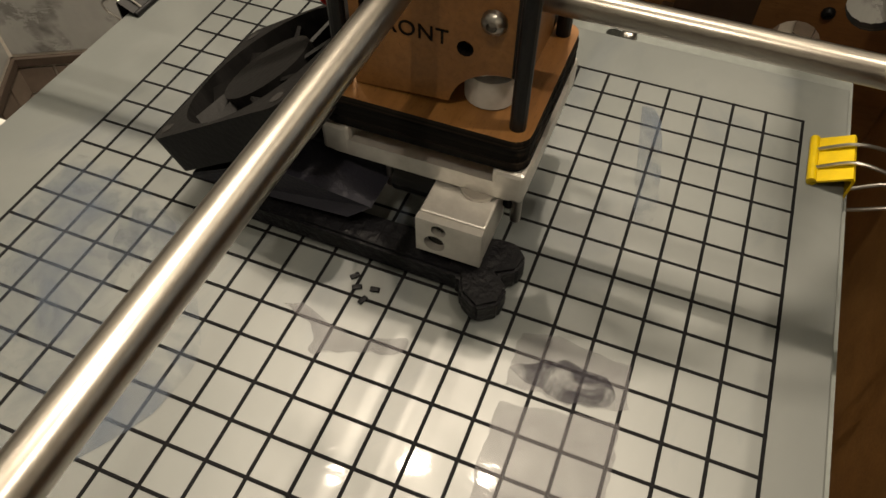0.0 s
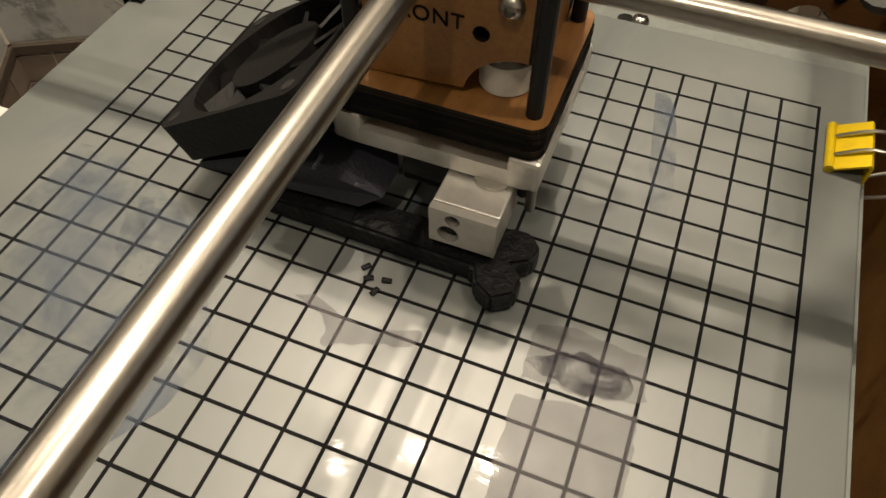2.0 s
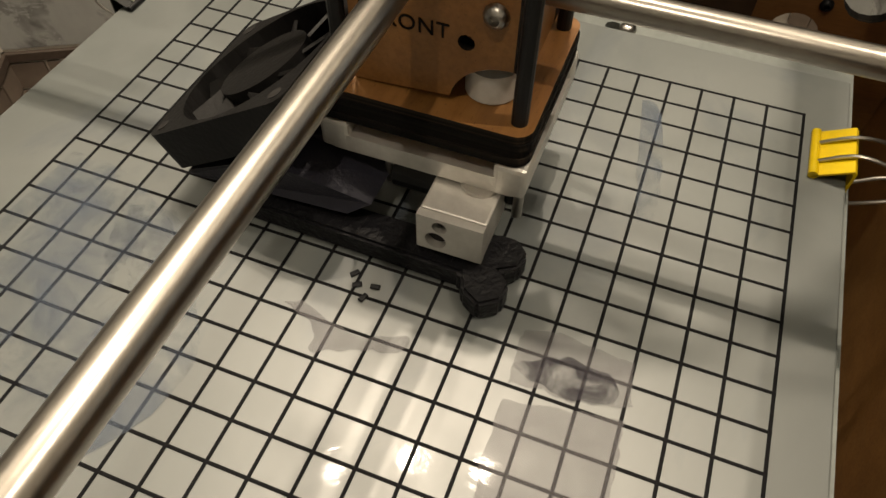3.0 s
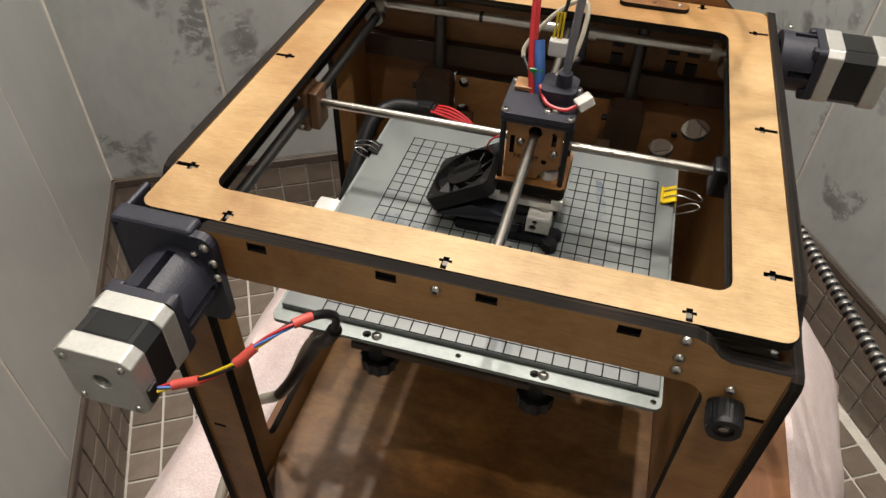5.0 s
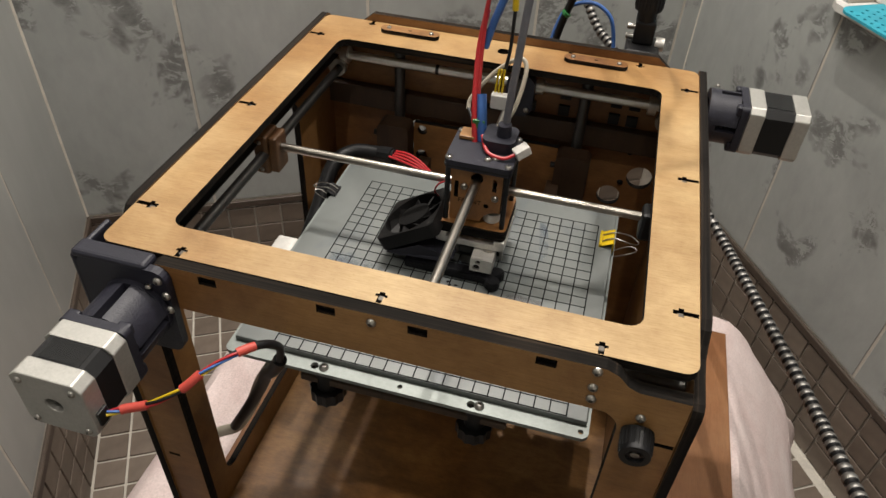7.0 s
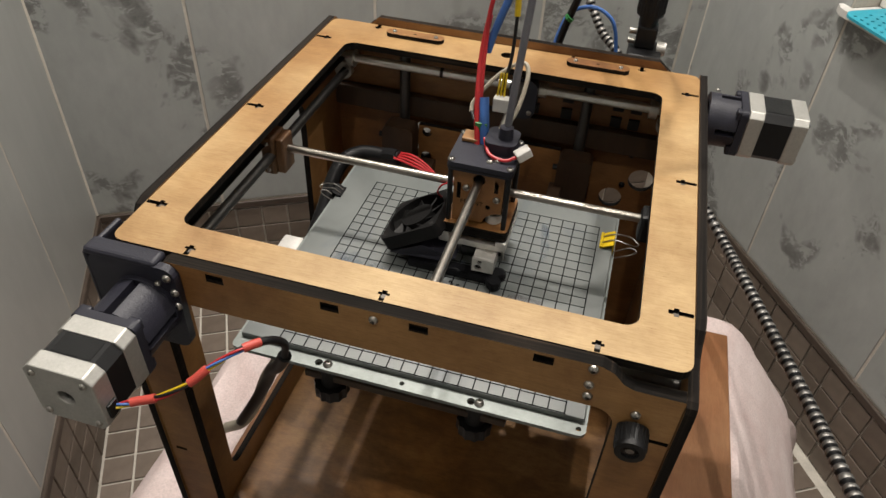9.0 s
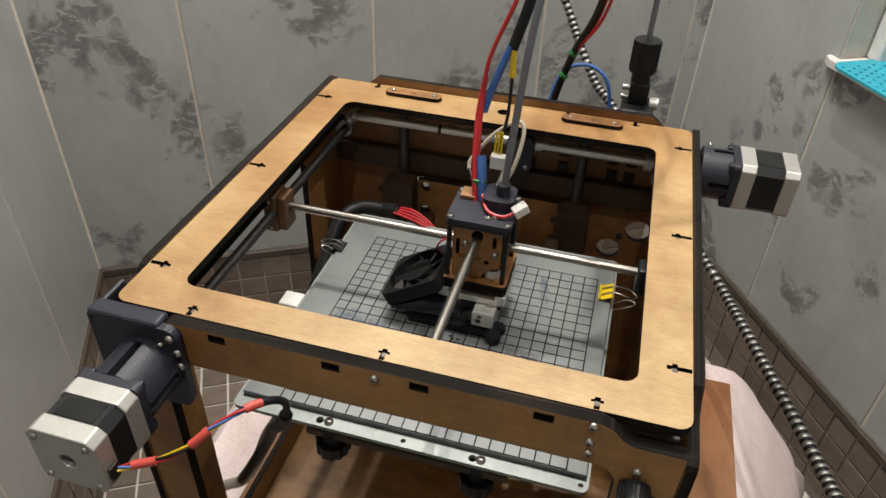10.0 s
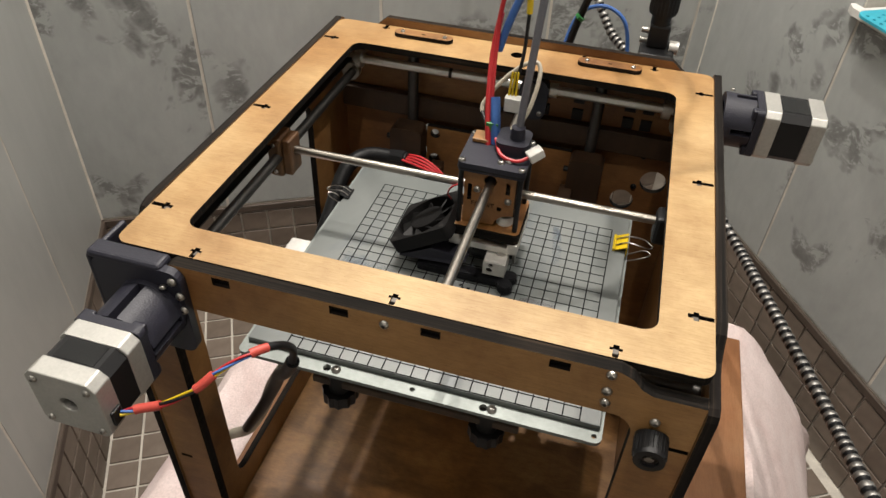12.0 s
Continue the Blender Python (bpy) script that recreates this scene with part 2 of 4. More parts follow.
def tube(pts, r, seg=8, n=8, bm=None, radius=None):
    bm = bm or bmesh.new()
    ps = glide(pts, n) if n > 1 else [Vector(p) for p in pts]
    rings, up = [], Vector((0.13, 0.27, 0.95))
    for i, p in enumerate(ps):
        d = (ps[min(i + 1, len(ps) - 1)] - ps[max(i - 1, 0)]).normalized()
        u = (up - d * up.dot(d)).normalized()
        v = d.cross(u)
        up = u
        rr = radius(i) if radius else r
        rings.append([bm.verts.new(p + rr * (math.cos(a) * u + math.sin(a) * v)) for a in [2 * math.pi * k / seg for k in range(seg)]])
    for a, b in zip(rings, rings[1:]):
        for k in range(seg):
            bm.faces.new((a[k], a[(k + 1) % seg], b[(k + 1) % seg], b[k]))
    bm.faces.new(rings[0])
    bm.faces.new(rings[-1])
    return bm


def rounded(x0, x1, y0, y1, r, n=5):
    out = []
    for cx, cy, a0 in ((x1 - r, y1 - r, 0), (x0 + r, y1 - r, 90), (x0 + r, y0 + r, 180), (x1 - r, y0 + r, 270)):
        out += [(cx + r * math.cos(radians(a0 + 90 * k / n)), cy + r * math.sin(radians(a0 + 90 * k / n))) for k in range(n + 1)]
    return out


def disc(cx, cy, r, n=18):
    return [(cx + r * math.cos(2 * math.pi * k / n), cy + r * math.sin(2 * math.pi * k / n)) for k in range(n)]


def plate(outline, holes, thick, m=None, edge_slot=True):
    """An extruded plate with holes; m takes (u, v, depth) to its place. The edges carry the second material."""
    bm = bmesh.new()
    es = []
    for loop in [outline] + list(holes):
        vs = [bm.verts.new((u, v, 0)) for u, v in loop]
        es += [bm.edges.new((vs[i], vs[(i + 1) % len(vs)])) for i in range(len(vs))]
    bmesh.ops.triangle_fill(bm, edges=es, use_beauty=True, use_dissolve=False)
    top = list(bm.faces)
    r = bmesh.ops.extrude_face_region(bm, geom=top)
    bmesh.ops.translate(bm, vec=(0, 0, -thick), verts=[g for g in r["geom"] if isinstance(g, bmesh.types.BMVert)])
    bm.normal_update()
    if edge_slot:
        for f in bm.faces:
            if abs(f.normal.z) < 0.5:
                f.material_index = 1
    if m:
        bmesh.ops.transform(bm, matrix=m, verts=bm.verts)
    return bm


def burnt(ob):
    ob.data.materials.append(BURNT)
    return ob


XZ = Matrix(((1, 0, 0, 0), (0, 0, 1, 0), (0, 1, 0, 0), (0, 0, 0, 1)))
YZ = Matrix(((0, 0, 1, 0), (1, 0, 0, 0), (0, 1, 0, 0), (0, 0, 0, 1)))


def dome(p, n, r, mat, parent, name="screw_head", slot=True):
    """A domed screw head with a hex socket, on a face with the normal n."""
    bm = bmesh.new()
    n = Vector(n)
    q = n.to_track_quat("Z", "Y").to_matrix().to_4x4()
    prof = [(r, 0), (r * 0.95, r * 0.3), (r * 0.7, r * 0.62), (r * 0.42, r * 0.74), (r * 0.38, r * 0.25)]
    rings = [[bm.verts.new((a * math.cos(k * math.pi / 6), a * math.sin(k * math.pi / 6), h)) for k in range(12)] for a, h in prof]
    for a, b in zip(rings, rings[1:]):
        for k in range(12):
            bm.faces.new((a[k], a[(k + 1) % 12], b[(k + 1) % 12], b[k]))
    bm.faces.new(rings[-1])
    bmesh.ops.transform(bm, matrix=Matrix.Translation(p) @ q, verts=bm.verts)
    return smooth(part(name, bm, mat, parent))


# ---- the room ----
FLOOR, MTOP = -0.648, -0.458
P0, PC = Vector((-0.671, 0.328)), Vector((0.324, 0.893))
DL = (PC - P0).normalized()
DR = Vector((0.494, -0.870)).normalized()
DT = Vector((0.494, -0.870)).normalized()
PT, PR = P0 + 2.3 * DT, PC + 2.3 * DR


def wall_matrix(p, d, inward):
    """u along the wall, v up, w into the room."""
    return Matrix(((d.x, 0, inward.x, p.x), (d.y, 0, inward.y, p.y), (0, 1, 0, 0), (0, 0, 0, 1)))


def tiled_wall(name, p, d, inward, length, seams, label, hole=None):
    m = wall_matrix(p, d, inward)
    out = [(0, FLOOR), (length, FLOOR), (length, CEIL), (0, CEIL)]
    wall = part(name, plate(out, [hole] if hole else [], 0.08, m, False), GROUT)
    tagged(wall, label, "wall", "", "structure")
    us = [-0.0015] + list(seams) + [length]
    rows = [(MTOP + 0.008, 0.095), (0.1, 0.695), (0.70, 1.295), (1.30, CEIL - 0.002)]
    for a, b in zip(us, us[1:]):
        for z0, z1 in rows:
            if b - a < 0.01:
                continue
            if hole and b > hole[0][0] + 0.02 and a < hole[1][0] - 0.02 and z1 > hole[0][1] and z0 < hole[2][1]:
                cut = [(a + 0.0025, hole[0][0] - 0.004, z0, z1), (max(a + 0.0025, hole[0][0]), b - 0.0025, z0, hole[0][1] - 0.004)]
            else:
                cut = [(a + 0.0025, b - 0.0025, z0, z1)]
            for u0, u1, v0, v1 in cut:
                if u1 - u0 > 0.004 and v1 - v0 > 0.004:
                    west = name == "wall_west"
                    bm = box(u0, u1, v0, v1, 0.0003, 0.0007 if west else 0.0016, 0.0002 if west else 0.0006, seg=1)
                    bmesh.ops.transform(bm, matrix=m, verts=bm.verts)
                    part("tile", bm, TILE_PLAIN if name == "wall_west" else TILE, wall)
    bm = box(0, length, MTOP - 0.010, MTOP + 0.005, 0.0005, 0.0065, 0.0015, seg=1)
    bmesh.ops.transform(bm, matrix=m, verts=bm.verts)
    part("trim", bm, TRIM, wall, "dark brown tile edging strip")
    one = box(-0.0225, 0.0225, -0.0205, 0.0205, 0, 0.0035, 0.0008, seg=1)
    bmesh.ops.recalc_face_normals(one, faces=one.faces)
    me = bpy.data.meshes.new("mosaic_tile")
    one.to_mesh(me)
    one.free()
    me.materials.append(MOSAIC)
    return wall, m, me


def mosaic_on(wall, m, me, u0, u1):
    u = u0 + 0.025
    while u < u1:
        for k in range(4):
            o = new("mosaic_tile", me)
            o.parent = wall
            o.matrix_world = m @ Matrix.Translation((u, MTOP - 0.0345 - 0.0442 * k, 0.0005))
        u += 0.0485


nL = Vector((DL.y, -DL.x))
nT = Vector((-DT.y, DT.x))
nR = Vector((DR.y, -DR.x))
WIN = [(0.3275, -0.009), (1.1, -0.009), (1.1, 0.6), (0.3275, 0.6)]
walls = [
    tiled_wall("wall_north", P0, DL, nL, (PC - P0).length, [0.224, 0.521, 0.818, 1.106], "grey stone-look tiled shower wall with light grout"),
    tiled_wall("wall_west", P0, DT, nT, 2.3, [0.269, 0.566, 0.863, 1.16, 1.457, 1.754, 2.051], "grey stone-look tiled side wall of the shower"),
    tiled_wall("wall_east", PC, DR, nR, 2.3, [0.328, 0.625, 0.922, 1.219, 1.516, 1.813, 2.1], "grey stone-look tiled shower wall with grey marbling", WIN),
]
part("corner_joint", cyl((P0.x, P0.y, MTOP + 0.006), (P0.x, P0.y, CEIL - 0.002), 0.0042, seg=12), GROUT, walls[0][0], "light grout joint in the corner")
part("corner_joint", cyl((PC.x, PC.y, MTOP + 0.006), (PC.x, PC.y, CEIL - 0.002), 0.0036, seg=12), GROUT, walls[0][0], "light grout joint in the corner")
d4 = (PR - PT).normalized()
n4 = Vector((-d4.y, d4.x))
if n4.dot(P0 - PT) < 0:
    n4 = -n4
south = part("wall_south", plate([(0, FLOOR), ((PR - PT).length, FLOOR), ((PR - PT).length, CEIL), (0, CEIL)], [], 0.08, wall_matrix(PT, d4, n4), False), PAINT)
tagged(south, "plain pale painted bathroom wall", "wall", "", "structure")
quad = [P0 - nL * 0.05 - nT * 0.05, PC - nL * 0.05 - nR * 0.05, PR - nR * 0.05 - n4 * 0.05, PT - nT * 0.05 - n4 * 0.05]
floor = part("floor", plate([(q.x, q.y) for q in quad], [], 0.05, Matrix.Translation((0, 0, FLOOR)), False), GROUT)
tagged(floor, "brown mosaic shower floor with light grout", "floor", "", "structure")
ceiling = part("ceiling", plate([(q.x, q.y) for q in quad], [], 0.05, Matrix.Translation((0, 0, CEIL + 0.05)), False), PAINT)
tagged(ceiling, "plain white bathroom ceiling", "ceiling", "", "structure")
for lx, ly, lw in LAMPS_AND_FILL:
    # The two added fill lights get a lamp ring as well.
    lamp = thing("lamp_or_fill", "round white recessed ceiling spotlight, lit; two are added fill lights", "lamp", "ceiling spotlights")
    part("lamp_ring", plate(disc(lx, ly, 0.062, 28), [disc(lx, ly, 0.05, 28)], 0.012, Matrix.Translation((0, 0, CEIL)), False), WHITE, lamp)

# ---- stool, towel and board under the printer ----
stool = thing("stool", "low stool hidden under a pink towel", "stool")
part("stool_top", box(-0.17, 0.385, -0.27, 0.205, -0.345, -0.315, 0.004), MDF, stool)
for sx in (-0.15, 0.34):
    for sy in (-0.25, 0.16):
        part("leg", box(sx, sx + 0.03, sy, sy + 0.03, FLOOR, -0.345, 0.002), MDF, stool)


def towel_mesh():
    bm = bmesh.new()
    nx, ny = 70, 60
    x0, x1, y0, y1, top = -0.185, 0.402, -0.285, 0.262, -0.308
    grid = []
    for j in range(ny + 1):
        row = []
        for i in range(nx + 1):
            s = -0.36 + (x1 - x0 + 0.72) * i / nx
            t = -0.20 + (y1 - y0 + 0.40) * j / ny

            def fold(a, full, flare):
                if a < 0:
                    return -flare * (1 - math.exp(a * 9)), -a
                if a > full:
                    return full + flare * (1 - math.exp((full - a) * 4.5)), a - full
                return a, 0
            px, dx = fold(s, x1 - x0, 0.10 if s < 0 else 0.225)
            py, dy = fold(t, y1 - y0, 0.05)
            drop = max(dx, dy)
            w = 0.016 * noise.noise((s * 7, t * 7, 0.3)) + 0.006 * noise.noise((s * 23, t * 23, 1.3))
            wave = (0.010 * math.sin(t * 17 + 3 * noise.noise((s * 3, t * 5, 2))) + 0.012 * noise.noise((s * 9, t * 12, 7))) * min(1, dx * 6) + 0.02 * math.sin(s * 24) * min(1, dy * 6)
            z = top - drop * 0.97 + w * (0.15 if drop == 0 else 0.7)
            row.append(bm.verts.new((x0 + px + (wave if dx else 0) * (1 if s > 0 else -1) * 1.0, y0 + py + (wave if dy else 0), max(z, FLOOR + 0.006 + abs(w) * 0.3))))
        grid.append(row)
    for j in range(ny):
        for i in range(nx):
            bm.faces.new((grid[j][i], grid[j][i + 1], grid[j + 1][i + 1], grid[j + 1][i]))
    return bm


towel = smooth(part("towel", towel_mesh(), TOWEL))
md = towel.modifiers.new("thick", "SOLIDIFY")
md.thickness, md.offset = 0.005, 0
tagged(towel, "pale pink terry towel draped over the stool", "towel")
board = part("board", box(-0.12, 0.3955, -0.26, 0.213, -0.302, -0.290, 0.0015), MDF)
tagged(board, "plain brown veneered board lying on the towel", "board")

# ---- printer frame ----
frame_ob = thing("printer_frame", "laser-cut birch plywood frame of a desktop printer with burnt edges", "printer")
XL, XR, YF, YB, ZT, ZB = -0.0835, 0.2575, -0.2285, 0.119, 0.093, -0.2895
slots = []
for y in (0.081, -0.0525, -0.185):
    slots.append(("R", y))
    slots.append(("L", y - 0.005))
for x in (0.088, 0.208, -0.033):
    slots.append(("F", x))
for x in (-0.037, 0.147, 0.208):
    slots.append(("B", x))


def tslot(side, c):
    a, b, n0, n1, ln = 0.0016, 0.0034, 0.0085, 0.0115, 0.0145
    pts = [(0.0005, -a), (n0, -a), (n0, -b), (n1, -b), (n1, -a), (ln, -a), (ln, a), (n1, a), (n1, b), (n0, b), (n0, a), (0.0005, a)]
    if side == "R":
        return [(XR - p, c + q) for p, q in pts]
    if side == "L":
        return [(XL + p, c + q) for p, q in pts]
    if side == "F":
        return [(c + q, YF + p * 0.62) for p, q in pts]
    return [(c + q, YB - p * 0.62) for p, q in pts]


NUT = material("oxidised_steel_nut", (0.16, 0.145, 0.13), 0.5, 0.9)
holes = [rounded(-0.0525, 0.228, -0.2035, 0.0745, 0.009)] + [tslot(s, c) for s, c in slots] + [disc(0.090, 0.099, 0.0055, 14)]
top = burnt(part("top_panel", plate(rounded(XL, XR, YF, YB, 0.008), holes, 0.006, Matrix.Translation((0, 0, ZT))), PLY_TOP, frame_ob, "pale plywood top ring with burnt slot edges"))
for s, c in slots:
    px, py = {"R": (XR - 0.010, c), "L": (XL + 0.010, c), "F": (c, YF + 0.0062), "B": (c, YB - 0.0062)}[s]
    part("nut", box(px - 0.0019, px + 0.0019, py - 0.0019, py + 0.0019, ZT - 0.005, ZT - 0.0018, 0.0004, seg=1), NUT, top)
fo = [(XL, ZB), (XR, ZB), (XR, 0.0805), (0.231, 0.0805), (0.225, 0.083), (0.219, 0.0895), (0.212, 0.0925), (-0.041, 0.0925), (-0.048, 0.0875), (XL, 0.0875)]
fh = [rounded(-0.055, 0.2255, -0.262, 0.0600, 0.012)]
for x in (-0.010, 0.061, 0.113, 0.182):
    fh.append([(x - 0.0055, 0.0845), (x + 0.0055, 0.0845), (x + 0.0055, 0.0905), (x - 0.0055, 0.0905)])
fh.append([(0.2455, 0.0415), (0.257, 0.0415), (0.257, 0.0445), (0.2455, 0.0445)])
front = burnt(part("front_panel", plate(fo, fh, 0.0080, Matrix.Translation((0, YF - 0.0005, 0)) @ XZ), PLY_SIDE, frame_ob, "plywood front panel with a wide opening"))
for x in (-0.010, 0.061, 0.113, 0.182):
    part("tab", box(x - 0.005, x + 0.005, YF - 0.0060, YF - 0.001, 0.085, 0.0885), BURNT, front)
side_out = [(YF - 0.0100, ZB), (YB + 0.010, ZB), (YB + 0.010, ZT - 0.008), (YB + 0.007, ZT - 0.002), (YB + 0.002, ZT + 0.0005), (-0.186, ZT + 0.0005), (-0.193, ZT - 0.0015), (-0.198, ZT - 0.0075), (-0.204, ZT - 0.0120), (-0.212, ZT - 0.0135), (YF - 0.0050, ZT - 0.0140), (YF - 0.0085, ZT - 0.0160), (YF - 0.0100, ZT - 0.0200)]
for nm, xx, hol in (("left_panel", XL - 0.0005, True), ("right_panel", XR + 0.0065, False)):
    hs = [rounded(-0.175, 0.04, -0.235, 0.045, 0.014)] if hol else [disc(0.04, 0.01, 0.011), disc(0.07, -0.03, 0.014)]
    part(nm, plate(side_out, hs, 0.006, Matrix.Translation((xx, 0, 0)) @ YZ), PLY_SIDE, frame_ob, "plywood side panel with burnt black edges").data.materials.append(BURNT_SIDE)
backp = burnt(part("back_panel", plate([(XL, ZB), (XR, ZB), (XR, 0.086), (0.234, 0.090), (0.222, 0.100), (-0.038, 0.100), (-0.050, 0.090), (XL, 0.086)], [disc(0.2325, -0.024, 0.0125), disc(0.207, -0.050, 0.0115), disc(0.008, -0.011, 0.008), disc(0.008, -0.037, 0.008)], 0.006, Matrix.Translation((0, YB + 0.0005 + 0.006, 0)) @ XZ), PLY_SHADED, frame_ob, "plywood back panel, coloured a little darker for shade"))
part("base_panel", box(XL, XR, YF, YB, -0.272, -0.266), PLY_BASE, frame_ob, "mottled plywood floor of the printer")

# ---- bed ----
bed = thing("print_bed", "grey-green glass print bed with a black centimetre grid", "printer bed")
part("bed_plate", plate(rounded(-0.0300, 0.2165, -0.2105, 0.037, 0.005), [disc(0.034, -0.2055, 0.0028, 12), disc(0.141, -0.2055, 0.0028, 12), disc(0.2115, -0.2055, 0.0018, 10), disc(0.0935, -0.2055, 0.0018, 10), disc(0.136, 0.0285, 0.003, 12), disc(0.030, 0.0285, 0.003, 12)], 0.003, Matrix.Translation((0, 0, -0.0042)), False), LIP, bed, "sheet aluminium bed plate with screw holes")
glass = part("bed_glass", box(-0.0262, 0.2142, -0.2003, 0.0215, -0.004, 0.0, 0.0006), BED, bed)
for c in range(21):
    x = c * 0.01 + (0.0012 if c == 0 else 0) + (0.001 if c == 20 else 0)
    part("grid_line", box(x - 0.00044, x + 0.00044, -0.1998, 0.0005, -0.0002, 0.00012), LINE, glass)
for r in range(21):
    y = -0.01 * r + (0.0006 if r == 20 else 0)
    part("grid_line", box(0.0007, 0.2015, y - 0.00044, y + 0.00044, -0.0002, 0.0001), LINE, glass)

# ---- rods ----
HX, HY = 0.1085, -0.0605
ZX, ZY = 0.0615, 0.077
rod = smooth(part("cross_rod", cyl((-0.056, HY, ZX), (0.226, HY, ZX), 0.0032, seg=24), STEEL))
tagged(rod, "polished steel cross rod carrying the print head", "rod", "head rods")
rod = smooth(part("cross_rod", cyl((HX, -0.208, ZY), (HX, 0.090, ZY), 0.0032, seg=24), STEEL))
tagged(rod, "polished steel cross rod carrying the print head", "rod", "head rods")

# ---- head ----
head = thing("extruder_carriage", "plywood extruder carriage with an aluminium tray and black bolts", "extruder")
head.location = (0, -0.002, 0.003)


def screwed(p, n, r, parent):
    return dome(p, n, r, CHROME, parent)


tray = part("tray", plate(rounded(HX - 0.026, HX + 0.026, HY - 0.0225, HY + 0.0255, 0.004), [], 0.005, Matrix.Translation((0, 0, 0.0245)), False), ALU, head, "machined aluminium tray with raised corners")
for sx in (-1, 1):
    for sy in (-1, 1):
        cx, cy = HX + sx * 0.0221, HY + 0.0015 + sy * 0.0201
        part("corner_lug", box(cx - 0.004, cx + 0.004, cy - 0.004, cy + 0.004, 0.0192, 0.0285, 0.0012), ALU, tray)
deck = burnt(part("deck", plate(rounded(HX - 0.0255, HX + 0.0255, HY - 0.022, HY + 0.025, 0.004), [], 0.0092, Matrix.Translation((0, 0, 0.0378))), PLY_HEAD, head, "stacked plywood deck with burnt black edges"))
for k in range(2):
    part("deck_layer", plate(rounded(HX - 0.0258, HX + 0.0258, HY - 0.0223, HY + 0.0253, 0.004), [], 0.0022, Matrix.Translation((0, 0, 0.0355 - 0.0042 * k)), False), BURNT, deck)
fx0, fx1, fz0, fz1 = HX - 0.018, HX + 0.019, 0.038, 0.084
arc = [(HX + 0.0185 - 0.0135 * math.cos(a), fz0 + 0.012 * math.sin(a)) for a in [radians(8 + 10 * k) for k in range(10)]]
outl = [(fx0, fz0)] + arc + [(fx1, fz0 + 0.012), (fx1, fz1), (fx0, fz1)]
fhol = [disc(HX + 0.0005, ZY, 0.0045, 16), disc(HX + 0.0085, 0.0545, 0.0019, 12), [(HX - 0.0155, 0.058), (HX - 0.0125, 0.058), (HX - 0.0125, 0.072), (HX - 0.0155, 0.072)], [(HX + 0.012, 0.068), (HX + 0.015, 0.068), (HX + 0.015, 0.078), (HX + 0.012, 0.078)]]
face = burnt(part("front_plate", plate(outl, fhol, 0.004, Matrix.Translation((0, HY - 0.0125, 0)) @ XZ), PLY_HEAD, head, "plywood face plate with engraved lettering"))
burnt(part("side_plate", plate([(HY - 0.0085, 0.038), (HY + 0.02, 0.038), (HY + 0.02, 0.084), (HY - 0.0085, 0.084)], [disc(HY, ZX, 0.005), disc(HY - 0.010, 0.05, 0.004)], 0.004, Matrix.Translation((HX + 0.019, 0, 0)) @ YZ), PLY_HEAD, head))
burnt(part("side_plate", plate([(HY - 0.0085, 0.038), (HY + 0.02, 0.038), (HY + 0.02, 0.084), (HY - 0.0085, 0.084)], [disc(HY, ZX, 0.005)], 0.004, Matrix.Translation((HX - 0.014, 0, 0)) @ YZ), PLY_HEAD, head))
burnt(part("back_plate", plate([(fx0, fz0), (fx1, fz0), (fx1, fz1), (fx0, fz1)], [disc(HX, ZY, 0.0045)], 0.004, Matrix.Translation((0, HY + 0.0245, 0)) @ XZ), PLY_HEAD, head))
smooth(part("nylon_nut", cyl((HX + 0.0125, HY - 0.0085, 0.0382), (HX + 0.0125, HY - 0.0085, 0.0455), 0.0062, seg=24), PTFE, head, "milky white nylon nut"))
cap = part("cap", plate(rounded(HX - 0.0235, HX + 0.0245, HY - 0.0205, HY + 0.0235, 0.004), [], 0.0065, Matrix.Translation((0, 0, 0.0908)), False), PLASTIC, head, "blue-black printed cap")
part("cap_seam", plate(rounded(HX - 0.0238, HX + 0.0248, HY - 0.0208, HY + 0.0238, 0.004), [], 0.0008, Matrix.Translation((0, 0, 0.0868)), False), BLACK, cap)
part("cap_boss", plate(rounded(HX - 0.002, HX + 0.0215, HY - 0.002, HY + 0.023, 0.006), [], 0.009, Matrix.Translation((0, 0, 0.0995)), False), PLASTIC, cap)
part("tube_collar", cyl((HX + 0.012, HY + 0.010, 0.099), (HX + 0.012, HY + 0.010, 0.108), 0.0055, 0.0048), PLASTIC, cap)
part("wood_shim", box(HX - 0.020, HX - 0.008, HY + 0.008, HY + 0.021, 0.0912, 0.0940, 0.0005), PLY_SIDE, cap)
part("circuit_board", box(HX - 0.012, HX - 0.003, HY + 0.012, HY + 0.0155, 0.096, 0.106, 0.0005), GREEN, head, "small green terminal block")
for sx, sy in ((-1, -1), (1, -1), (-1, 1), (1, 1)):
    bx, by = HX + 0.0005 + sx * 0.0212, HY + 0.0015 + sy * 0.0185
    bolt = smooth(part("bolt", cyl((bx, by, 0.012), (bx, by, 0.093), 0.0014, seg=14), BLACK, head, "long black threaded bolt"))
    part("sleeve", cyl((bx, by, 0.0378), (bx, by, 0.0842), 0.0019, seg=14), BLACK, bolt)
    screwed((bx, by, 0.0908), (0, 0, 1), 0.0028, head)
for p in ((HX + 0.006, HY - 0.012, 0.0908), (HX + 0.011, HY - 0.009, 0.0908)):
    screwed(p, (0, 0, 1), 0.0027, head)
for p in ((HX + 0.0145, HY - 0.0166, 0.0625), (HX - 0.0085, HY - 0.0166, 0.0685)):
    screwed(p, (0, -1, 0), 0.0028, head)
